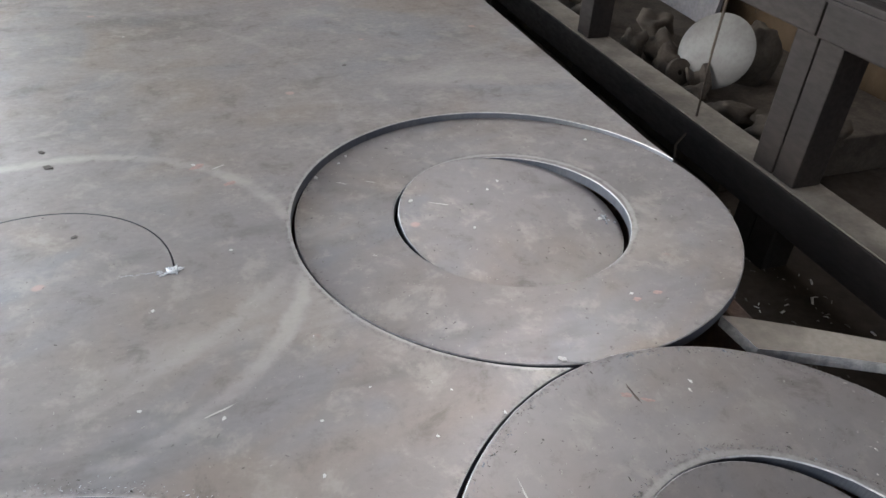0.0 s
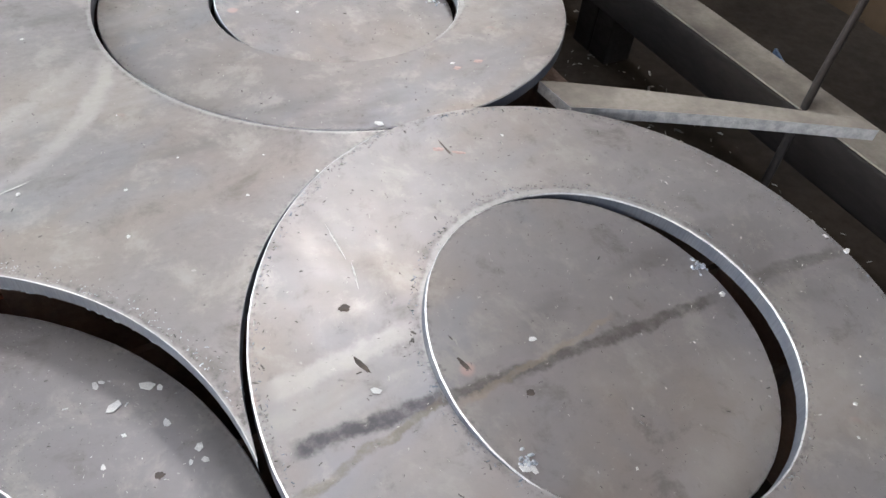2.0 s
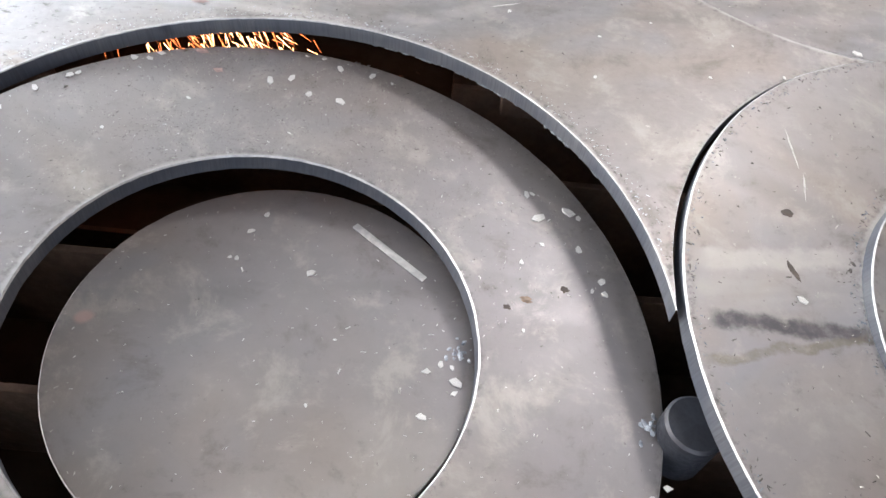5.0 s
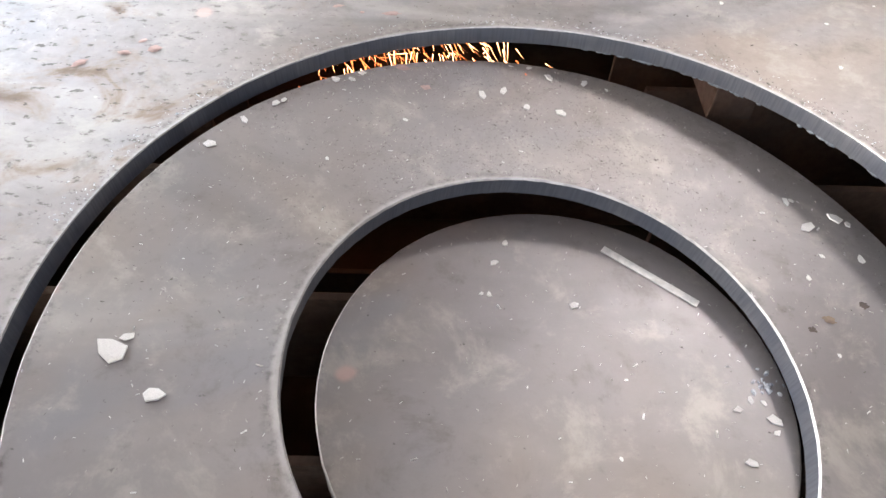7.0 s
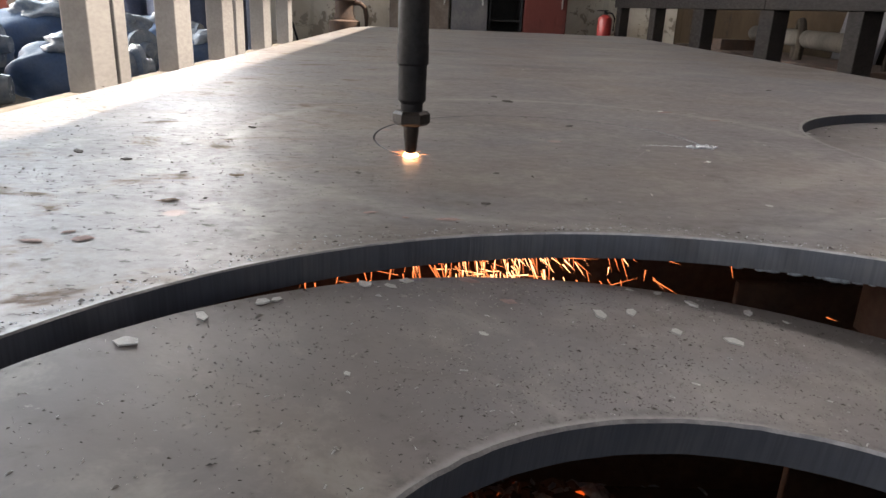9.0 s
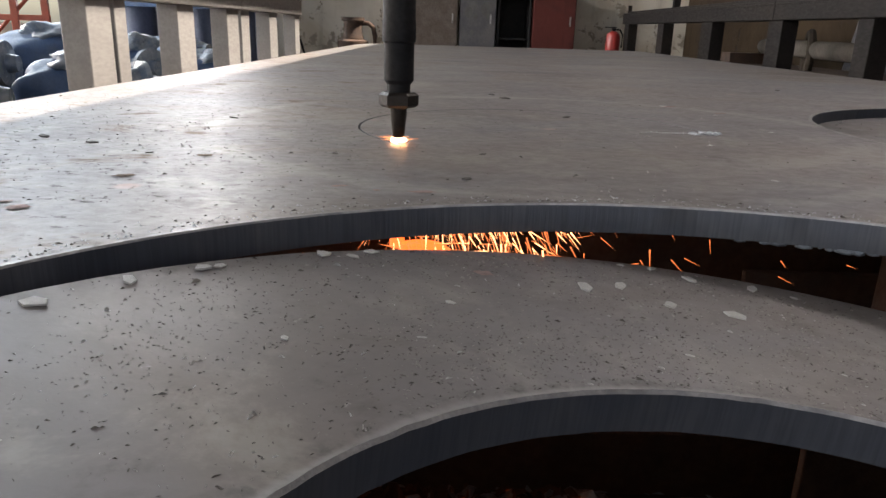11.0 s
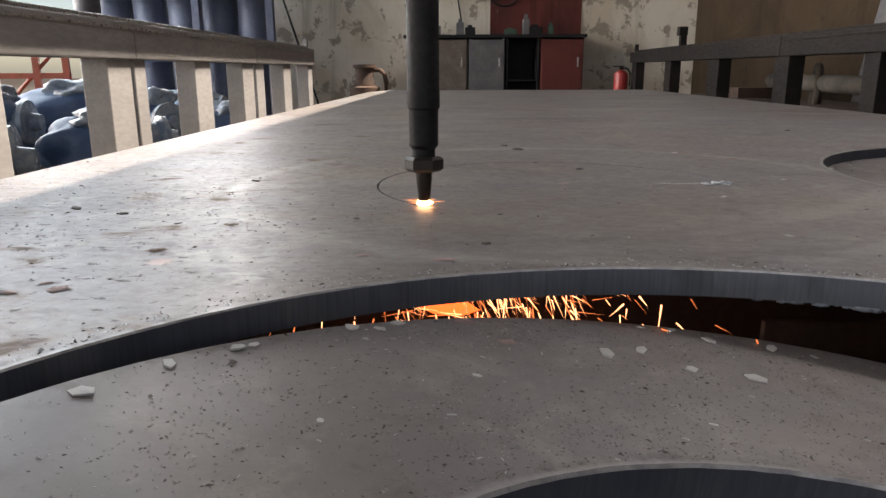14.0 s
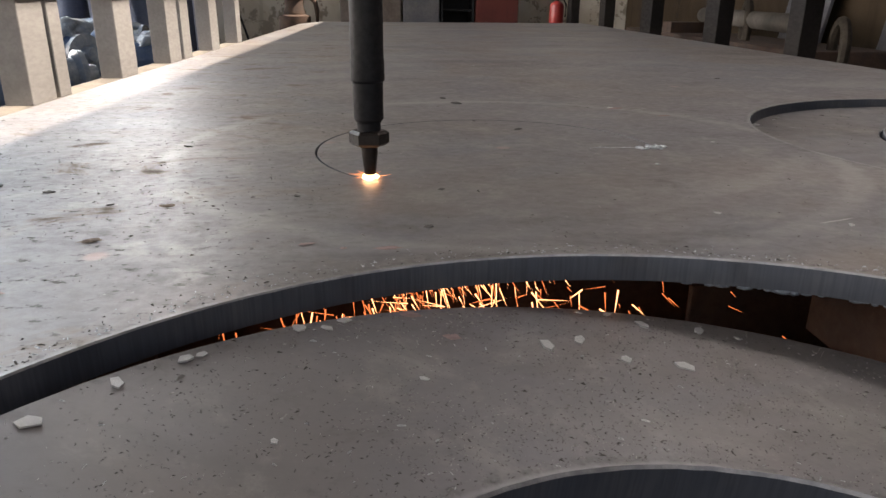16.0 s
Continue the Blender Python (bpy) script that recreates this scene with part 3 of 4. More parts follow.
# ---- gantry rails on both sides ----
def rail(x, y0, y1, zb, zt, side, mats, label, posts, joints):
    g = thing("gantry_rail", label, "gantry rail")
    main, shine = mats
    cuts = [y0, *joints, y1]
    for a, b in zip(cuts, cuts[1:]):
        part("beam", boxed((x - 0.07, a + 0.003, zb), (x + 0.07, b - 0.003, zt), 0.006), main, g)
        part("track", boxed((x - 0.018, a + 0.002, zt), (x + 0.018, b - 0.002, zt + 0.022), 0.004), shine, g, "worn bright steel track")
        part("lip", boxed((x - side * 0.07 - 0.006, a + 0.002, zt - 0.028), (x - side * 0.07 + 0.006, b - 0.002, zt - 0.018), 0.002), shine, g)
    for y, w in posts:
        part("post", boxed((x - 0.05, y - w / 2, -0.17), (x + 0.05, y + w / 2, zb), 0.005), main, g)
        part("post_foot", boxed((x - 0.05, y - w / 2, FZ), (x + 0.05, y + w / 2, -0.172), 0.005), main, g)
    part("end_stop", boxed((x - 0.02, y1 - 0.04, zt + 0.02), (x + 0.02, y1, zt + 0.09), 0.004), main, g)
    part("lower_channel", boxed((x - 0.065, y0, -0.30), (x + 0.065, y1 - 0.03, -0.1745), 0.006), main, g)
    part("channel_dust", boxed((x - 0.06, y0, -0.1745), (x + 0.06, y1 - 0.04, -0.170), 0.001), PALE_DUST, g, "pale dust on the lower channel")


FZ = -0.46
known = set(scene.objects)
rail(-1.75, -3.0, 4.95, 0.21, 0.345, -1, (RAIL, MACHINED), "grey painted gantry rail beam on square posts",
     [(-1.6, 0.1), (-0.3, 0.1), (0.94, 0.19), (1.69, 0.17), (1.85, 0.09), (2.5, 0.2), (3.2, 0.2), (3.44, 0.16), (4.1, 0.2), (4.85, 0.15)], [1.79, 3.32])
settle(known, *LEFT)
known = set(scene.objects)
rail(1.70, -3.0, 7.85, 0.242, 0.36, 1, (RAIL_D, RAIL_D), "gantry rail beam on square posts, coloured dark for shade",
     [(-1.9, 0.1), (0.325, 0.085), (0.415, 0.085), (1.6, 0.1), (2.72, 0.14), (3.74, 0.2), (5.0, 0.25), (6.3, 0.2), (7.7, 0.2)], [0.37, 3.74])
settle(known, *RIGHT)

# ---- the torch ----
torch = thing("cutting_torch", "black machine cutting torch with a lit nozzle", "cutting torch")
part("barrel", lathe([(0, 0.95), (0.0172, 0.95), (0.0172, 0.13), (0.0178, 0.128), (0.0178, 0.108), (0.0160, 0.106), (0.0160, 0.068), (0.013, 0.064), (0, 0.064)], 40), BLACK, torch)
part("collar", lathe([(0, 0.066), (0.0125, 0.066), (0.0125, 0.054), (0, 0.054)], 32), BLACK, torch)
part("hex_nut", lathe([(0, 0.0555), (0.018, 0.0555), (0.0215, 0.0525), (0.0215, 0.0425), (0.018, 0.0395), (0, 0.0395)], 6), BRASS, torch)
part("nozzle", lathe([(0, 0.041), (0.0092, 0.041), (0.0088, 0.03), (0.0066, 0.009), (0.0058, 0.007), (0, 0.007)], 28), BRASS, torch, "tapered sooty nozzle")
bm = lump(0.0064, 3, (1.5, 1.1, 0.6), 0.3, 2)
bmesh.ops.translate(bm, vec=(0, 0, 0.0042), verts=bm.verts)
part("flame", bm, FLAME, torch, "white-hot cutting flame")
bm = bmesh.new()
for k in range(22):
    a, ln = rnd.uniform(0, 6.28), rnd.uniform(0.010, 0.026)
    s = 0.0011
    d = Vector((math.cos(a), math.sin(a), rnd.uniform(0.02, 0.16)))
    p0, p1 = Vector((0, 0, 0.0035)), Vector((0, 0, 0.0035)) + d * ln
    side = Vector((-math.sin(a), math.cos(a), 0)) * s
    vs = [bm.verts.new(p) for p in (p0 - side, p0 + side, p0 + Vector((0, 0, s)), p1)]
    for q in ((0, 1, 3), (1, 2, 3), (2, 0, 3), (0, 2, 1)):
        bm.faces.new([vs[i] for i in q])
part("flame_fringe", bm, HALO, torch, "orange fringe of the flame")
part("molten_jet", lathe([(0, -0.0225), (0.003, -0.0225), (0.004, -0.06), (0.009, -0.118), (0, -0.12)], 12), MOLTEN, torch, "glowing jet of molten slag below the cut")
# added glowing lump, there to throw orange light under the plate
bm = lump(0.022, 8, (1.3, 1.0, 0.28), 0.4, 2)
bmesh.ops.translate(bm, vec=(0.03, -0.02, -0.112), verts=bm.verts)
part("underside_glow", bm, MOLTEN, torch, "added glowing lump that lights the underside of the cut")


def streaks(seed, count, hot):
    """A shower of short glowing streaks under the cut."""
    rr = random.Random(seed)
    bm = bmesh.new()
    for k in range(count):
        far = rr.random()
        x = rr.gauss(0.068, 0.042) if hot else rr.gauss(0.12, 0.10)
        y = rr.uniform(-0.29, 0.03) if hot else rr.uniform(-0.30, 0.08)
        z = rr.uniform(-0.115, -0.026)
        ln = rr.uniform(0.010, 0.042) * (1 if hot else 0.7)
        d = Vector((x * rr.uniform(1, 5) + rr.gauss(0, 0.12), rr.gauss(0, 0.2), -rr.uniform(0.3, 1.0))).normalized()
        if rr.random() < 0.12:
            d = Vector((rr.choice((-1, 1)), rr.gauss(0, 0.3), rr.gauss(0, 0.2))).normalized()
        s = rr.uniform(0.0004, 0.0009)
        p = Vector((x, y, z))
        u = d.orthogonal().normalized() * s
        w = d.cross(u)
        vs = [bm.verts.new(q) for q in (p + u, p - u * 0.5 + w * 0.87, p - u * 0.5 - w * 0.87, p + d * ln)]
        for q in ((0, 1, 3), (1, 2, 3), (2, 0, 3), (0, 2, 1)):
            bm.faces.new([vs[i] for i in q])
    return bm


sparks = []
for k in range(8):
    sparks.append(thing("spark_shower", "orange sparks streaming below the torch", "sparks", group="spark showers", kind="stuff",
                        bm=streaks(20 + k, 95 if k < 5 else 40, k < 5), mats=SPARK_HOT if k < 3 else SPARK))

# ---- far wall: bench units and things on them ----
known = set(scene.objects)
# painted patch on the wall
thing("wall_paint", "old dark red paint flaking from the plaster", "wall paint", kind="structure", bm=boxed((-0.15, 8.585, 0.0), (1.06, 8.599, 3.2)), mats=REDPAINT)


def cabinet(x0, x1, z1, mat, label, open_front=False):
    g = thing("cabinet", label, "cabinet", pose(0, 0, 0), "bench cabinets")
    y0, y1 = 8.05, 8.55
    part("side_panel", boxed((x0, y0, FZ), (x0 + 0.025, y1, z1), 0.003), mat, g)
    part("side_panel", boxed((x1 - 0.025, y0, FZ), (x1, y1, z1), 0.003), mat, g)
    part("back_panel", boxed((x0 + 0.026, y1 - 0.02, FZ), (x1 - 0.026, y1, z1), 0.002), mat, g)
    part("shelf", boxed((x0 + 0.026, y0 + 0.02, 0.02), (x1 - 0.026, y1 - 0.021, 0.04), 0.002), mat, g)
    if not open_front:
        d = part("door", boxed((x0 + 0.01, y0 - 0.025, FZ + 0.06), (x1 - 0.01, y0 - 0.002, z1 - 0.02), 0.004), mat, g)
        part("handle", boxed((x1 - 0.08, y0 - 0.045, 0.2), (x1 - 0.06, y0 - 0.026, 0.32), 0.004), MACHINED, d, "worn steel handle")
    return g


cabinet(-1.22, -0.46, 0.56, DARKBOX, "scuffed brown steel cabinet against the wall")
g = cabinet(-0.44, 0.02, 0.56, GREY, "dark grey steel cabinet with pale paint splashes")
for x, z, r in ((-0.33, 0.34, 0.05), (-0.24, 0.29, 0.03), (-0.12, 0.38, 0.06), (-0.08, 0.30, 0.035), (-0.28, 0.10, 0.025)):
    bm = bmesh.new()
    bmesh.ops.create_circle(bm, cap_ends=True, segments=9, radius=r, matrix=pose(x, 8.0195, z, 90) @ Matrix.Diagonal((1, 1.4, 1, 1)))
    part("paint_splash", bm, WHITE, g, "pale paint splash")
cabinet(0.04, 0.46, 0.56, BLACK, "open black steel cabinet with empty shelf", True)
cabinet(0.48, 1.02, 0.56, REDPAINT, "dark red flaking steel cabinet")
thing("bench_top", "long dark bench top over the cabinets", "bench top", bm=boxed((-1.27, 7.98, 0.561), (1.05, 8.58, 0.60), 0.004), mats=BLACK)
for k, (x, w, h, d) in enumerate(((-0.55, 0.10, 0.16, 0.1), (-0.42, 0.13, 0.10, 0.12), (0.10, 0.16, 0.07, 0.1), (0.30, 0.09, 0.20, 0.08), (0.42, 0.18, 0.10, 0.12), (0.62, 0.07, 0.12, 0.07), (-0.90, 0.2, 0.12, 0.15))):
    bm = boxed((x - w / 2, 8.2, 0.601), (x + w / 2, 8.2 + d, 0.601 + h), 0.012)
    box(bm, (x - w / 4, 8.22, 0.601 + h), (x + w / 5, 8.2 + d * 0.8, 0.601 + h * 1.3), 0.006)
    thing("tool_block", "small dark greasy machine part on the bench", "machine part", group="bench clutter", bm=bm, mats=(GREY, BLACK, GREEN)[k % 3])
thing("switch_box", "dark green switch box on the wall", "switch box", bm=boxed((-0.78, 8.42, 1.18), (-0.22, 8.598, 1.75), 0.012), mats=GREEN)
for k, (xa, xb, dip) in enumerate(((-0.3, 0.35, 0.24), (-0.25, 0.45, 0.33), (-0.6, -0.5, 0.65))):
    pts = [(xa + (xb - xa) * i / 16, 8.56, 1.2 + 0.25 * (i / 16) - dip * 4 * (i / 16) * (1 - i / 16) if k < 2 else 1.2 - 0.62 * i / 16) for i in range(17)]
    thing("cable", "sagging black cable on the wall", "cable", group="wall cables", bm=tube(pts, 0.011), mats=BLACK)
bm = lathe([(0, FZ), (0.2, FZ), (0.2, -0.05), (0.14, -0.03), (0.14, 0.0), (0.12, 0.04), (0.12, 0.19), (0.15, 0.2), (0.15, 0.24), (0, 0.24)], 28)
pump = thing("pump", "small rusty pump with an outlet pipe by the wall", "pump", pose(-1.80, 8.15, 0), bm=bm, mats=RUST)
part("outlet_pipe", tube([(0.1, 0, 0.17), (0.2, 0, 0.17), (0.26, 0, 0.12), (0.28, 0, 0.02), (0.28, 0, -0.2)], 0.03, 12), RUST, pump)
thing("leaning_rod", "thin dark rod leaning on the wall", "rod", bm=tube([(-2.35, 8.1, FZ), (-3.1, 8.58, 1.7)], 0.014), mats=BLACK)

ext = thing("fire_extinguisher", "red fire extinguisher standing by the rail", "fire extinguisher", pose(1.36, 7.35, -0.17))
part("cylinder", lathe([(0, 0), (0.078, 0), (0.082, 0.01), (0.082, 0.27), (0.07, 0.30), (0.035, 0.325), (0.025, 0.33), (0, 0.33)], 32), EXT_RED, ext)
part("valve", boxed((-0.02, -0.02, 0.331), (0.02, 0.02, 0.365), 0.004), BLACK, ext)
part("lever", boxed((-0.10, -0.012, 0.366), (0.03, 0.012, 0.378), 0.003), BLACK, ext)
part("hose", tube([(0.02, 0, 0.35), (0.075, 0, 0.345), (0.11, 0, 0.29), (0.105, 0, 0.15)], 0.010), BLACK, ext)
thing("floor_block", "concrete block under the extinguisher", "block", bm=boxed((1.22, 7.2, FZ), (1.5, 7.5, -0.171), 0.01), mats=STONE)
settle(known, *FAR)

# ---- machines and bright bay beyond the grey rail ----
def vessel(x, y, r, h, seed):
    g = thing("machine_casing", "navy upright machine casing, paled for the bay's haze", "machine casing", pose(x, y, FZ), "navy casings")
    part("shell", lathe([(0, 0), (r, 0), (r, 0.05), (r * 0.98, 0.08), (r * 0.98, h - 0.1), (r * 0.9, h), (0, h)], 36), NAVY, g)
    part("base_band", lathe([(r * 0.9, 0.22), (r * 1.03, 0.22), (r * 1.03, 0.30), (r * 0.9, 0.30)], 36, True), NAVY, g)


known = set(scene.objects)
for k in range(5):
    vessel(-4.75 + 0.44 * k, 7.6, 0.215, 2.1, k)
fr = thing("casing_rack", "blue steel rack round the casings", "rack")
for x in (-5.0, -3.62, -2.72):
    part("upright", boxed((x - 0.045, 7.26, FZ), (x + 0.045, 7.35, 2.4), 0.006), NAVY, fr)
for z in (0.28, 1.0, 1.22, 2.3):
    part("cross_bar", boxed((-4.954, 7.27, z), (-3.666, 7.34, z + 0.07), 0.005), BLUE, fr)
    part("cross_bar", boxed((-3.574, 7.27, z), (-2.766, 7.34, z + 0.07), 0.005), BLUE, fr)

for k, (x, y, s, turn) in enumerate(((-2.55, 1.55, 0.34, 20), (-3.1, 2.35, 0.36, -10), (-2.55, 3.0, 0.26, 40), (-3.7, 3.4, 0.36, 10), (-2.95, 4.3, 0.30, -25), (-3.9, 4.9, 0.34, 15), (-3.1, 5.6, 0.3, 0), (-2.5, 4.9, 0.22, 30), (-4.6, 4.2, 0.34, 0))):
    g = thing("wrapped_motor", "blue machine unit wrapped in clear film", "wrapped machine", pose(x, y, FZ, 0, 0, turn), "wrapped machines")
    bm = lump(s, k, (1.25, 0.8, 0.75), 0.22, 4)
    bmesh.ops.translate(bm, vec=(0, 0, s * 0.72), verts=bm.verts)
    part("casting", bm, BLUE, g)
    bm = lump(s * 0.62, k + 30, (1.3, 0.9, 0.55), 0.5, 4)
    bmesh.ops.translate(bm, vec=(s * 0.2, 0, s * 1.28), verts=bm.verts)
    part("film", bm, WRAP, g, "crumpled clear film")
    bm = lathe([(0, -0.26), (0.09, -0.26), (0.1, -0.25), (0.1, -0.02), (0.14, 0), (0.14, 0.03), (0.06, 0.04), (0.05, 0.10), (0, 0.10)], 28)
    bmesh.ops.transform(bm, matrix=pose(s * 1.2, -s * 0.2, s * 0.85, 0, 90, 0), verts=bm.verts)
    part("flange", bm, WRAP, g, "pale wrapped flange")

gate = thing("steel_gate", "red primed steel gate frame in bright daylight", "gate", pose(-5.1, 6.4, FZ, 0, 0, 15))
for x in (-0.42, 0.0, 0.30):
    part("upright", boxed((x - 0.035, -0.03, 0), (x + 0.035, 0.03, 0.95), 0.004), REDSTEEL, gate)
for z in (0.15, 0.55, 0.95):
    part("cross_bar", boxed((-0.46, -0.025, z), (0.34, 0.025, z + 0.06), 0.004), REDSTEEL, gate)
part("brace", tube([(-0.4, 0, 0.2), (0.28, 0, 0.93)], 0.02, 8), REDSTEEL, gate)
yb = thing("yellow_bin", "yellow painted steel bin by the bay", "bin", pose(-4.17, 6.0, FZ))
part("body", boxed((-0.07, -0.08, 0.53), (0.07, 0.08, 0.78), 0.012), YELLOW, yb)
part("stand", boxed((-0.05, -0.06, 0), (0.05, 0.06, 0.529), 0.006), BLACK, yb)
for x, y in ((-4.42, 6.35), (-4.98, 9.2)):
    thing("bay_post", "dark round steel bay post", "post", group="bay posts", bm=lathe([(0, FZ), (0.16, FZ), (0.16, FZ + 0.02), (0.13, FZ + 0.03), (0.13, H - 0.01), (0, H - 0.01)], 24), mats=GREY, m=pose(x, y, 0))
settle(known, *LEFT)

# ---- clutter beyond the dark rail ----
known = set(scene.objects)
dish = thing("dish_lid", "grimy white round lid, darkened for shade, leaning among ceramic scrap", "lid", pose(2.06, 1.24, -0.14, 62, 6, -62), bm=lathe([(0, 0.026), (0.085, 0.024), (0.14, 0.014), (0.152, 0.004), (0.15, -0.004), (0.135, 0.005), (0, 0.013)], 48), mats=WHITE)
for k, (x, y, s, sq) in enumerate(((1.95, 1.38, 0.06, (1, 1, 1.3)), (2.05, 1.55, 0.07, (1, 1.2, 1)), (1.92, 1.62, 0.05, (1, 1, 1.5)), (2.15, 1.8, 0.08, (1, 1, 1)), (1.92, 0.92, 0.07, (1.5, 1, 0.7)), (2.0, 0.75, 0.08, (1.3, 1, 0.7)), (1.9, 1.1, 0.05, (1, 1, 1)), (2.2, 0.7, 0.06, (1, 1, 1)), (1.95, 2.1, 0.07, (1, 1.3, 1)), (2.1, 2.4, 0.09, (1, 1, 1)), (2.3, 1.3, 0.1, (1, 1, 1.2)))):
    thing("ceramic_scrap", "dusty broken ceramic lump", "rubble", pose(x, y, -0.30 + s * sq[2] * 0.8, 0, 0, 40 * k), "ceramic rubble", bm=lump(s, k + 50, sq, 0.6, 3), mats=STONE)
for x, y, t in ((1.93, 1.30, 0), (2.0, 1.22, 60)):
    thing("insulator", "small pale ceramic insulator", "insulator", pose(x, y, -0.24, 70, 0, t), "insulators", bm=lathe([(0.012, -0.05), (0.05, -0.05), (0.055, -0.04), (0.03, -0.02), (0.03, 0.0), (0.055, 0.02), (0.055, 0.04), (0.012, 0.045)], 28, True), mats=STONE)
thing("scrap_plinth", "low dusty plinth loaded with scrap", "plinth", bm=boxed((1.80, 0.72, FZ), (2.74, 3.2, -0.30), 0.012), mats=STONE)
thing("steel_angle", "blue-grey bent steel angle on the floor", "steel angle", pose(2.05, -0.22, FZ + 0.006, 0, 0, 62), bm=box(boxed((-0.30, -0.05, -0.004), (0.30, 0.05, 0.004), 0.001), (-0.30, 0.046, 0.0), (0.30, 0.054, 0.08), 0.001), mats=BLUE)
thing("hanging_cable", "thin black cable draped over the rail", "cable", bm=tube([(1.65, 0.77, 0.38), (1.665, 0.78, 0.22), (1.67, 0.79, 0.05), (1.67, 0.784, -0.07), (1.665, 0.773, -0.20), (1.60, 0.76, -0.26), (1.55, 0.66, -0.45)], 0.0045), mats=STONE)
thing("leaning_bar", "dusty steel bar leaning on the lower channel", "bar", bm=tube([(1.45, -0.52, -0.33), (1.72, -0.36, -0.12), (2.2, -0.10, 0.24)], 0.010), mats=RAIL_D)
thing("floor_cable", "black cable trailing across the dirt floor", "cable", bm=tube([(1.12, -0.1, FZ + 0.012), (1.22, -0.2, FZ + 0.012), (1.25, -0.4, FZ + 0.012), (1.35, -0.55, FZ + 0.012), (1.2, -0.75, FZ + 0.012), (1.3, -1.0, FZ + 0.012)], 0.010), mats=BLACK)
thing("round_offcut", "rusty round steel offcut on the floor", "steel offcut", pose(1.36, -0.66, FZ + 0.001), bm=lathe([(0, 0.014), (0.055, 0.014), (0.058, 0.011), (0.058, 0), (0, 0)], 28), mats=RUST)
thing("scrap_box", "dark rusty steel scrap piece on the floor", "scrap", pose(1.28, -0.52, FZ + 0.001, 0, 0, 30), bm=boxed((-0.07, -0.05, 0), (0.07, 0.05, 0.03), 0.004), mats=RUST)
for k, (x, y0, h, t) in enumerate(((2.66, 2.2, 1.6, -3), (2.62, 3.1, 1.9, -4), (2.68, 4.4, 1.2, -2))):
    thing("leaning_board", "dark grey board leaning on the wall", "board", pose(x - 0.12, y0, FZ, 0, 7 + k, t), "leaning boards", bm=boxed((-0.012, -0.3, 0), (0.012, 0.3, h), 0.003), mats=GREY)
for k, (y, r) in enumerate(((4.4, 0.16), (3.2, 0.17), (5.6, 0.13))):
    g = thing("hose_coil", "grey coiled hose hung behind the rail", "hose", pose(2.2, y, 0.02 - 0.1 * k, 90, 0, 70), "hose coils", bm=lathe([(r + 0.03 * math.cos(a), 0.03 * math.sin(a)) for a in [i * math.pi / 4 for i in range(8)]], 32, True), mats=STONE)
thing("pipe", "dusty grey pipe on the scrap heap", "pipe", bm=tube([(2.1, 3.4, 0.06), (2.3, 5.4, 0.07)], 0.06, 16), mats=DUST)
thing("scrap_rack", "dark steel rack of scrap behind the rail", "rack", bm=box(box(boxed((2.0, 3.2, FZ), (2.6, 6.6, -0.08), 0.01), (2.02, 3.3, -0.08), (2.12, 3.4, 0.0)), (2.02, 5.4, -0.08), (2.5, 5.6, 0.008)), mats=RUST)
lamp_post = thing("limit_switch", "small dark limit switch on the rail", "switch", pose(1.72, 6.1, 0.382), bm=box(boxed((-0.03, -0.03, 0), (0.03, 0.03, 0.09), 0.004), (-0.05, -0.05, 0.09), (0.03, 0.05, 0.17), 0.008), mats=RAIL_D)
settle(known, *RIGHT)
FZ = GROUND


# ---- flakes of scale and grit ----
def flake_mesh(seed, mat=FLAKE):
    rr = random.Random(seed)
    bm = bmesh.new()
    n = rr.choice((4, 5, 5, 6))
    pts = [(rr.uniform(0.6, 1.1) * math.cos(6.283 * i / n) * 0.75, rr.uniform(0.6, 1.1) * math.sin(6.283 * i / n) * 0.5) for i in range(n)]
    up = [bm.verts.new((x, y, 0.07 + 0.09 * rr.random())) for x, y in pts]
    dn = [bm.verts.new((x, y, rr.uniform(0, 0.04))) for x, y in pts]
    bm.faces.new(up), bm.faces.new(dn[::-1])
    for i in range(n):
        bm.faces.new((dn[i], dn[(i + 1) % n], up[(i + 1) % n], up[i]))
    return mesh_of("scale_flake", bm, mat)


flakes = [flake_mesh(k) for k in range(7)]
dark_flakes = [flake_mesh(k, GRIT_D) for k in range(10, 14)]
frand = random.Random(11)


def flake(x, y, size, where="ring", shapes=None):
    if where == "a" and math.hypot(x - LIE["ad"][0], y - LIE["ad"][1]) < 0.22:
        where = "ad"
    ob = new("scale_flake", frand.choice(shapes or flakes))
    ob.matrix_world = on_plane(where, x, y, 0.0003) @ pose(0, 0, 0, frand.uniform(-4, 4), frand.uniform(-4, 4), frand.uniform(0, 360)) @ Matrix.Diagonal((size * 0.72, size * 0.72, size * 0.8, 1))
    tagged(ob, "dark chip of scale lying on the plate" if shapes else "pale flake of mill scale lying on the steel", "scale flake", "scale flakes")


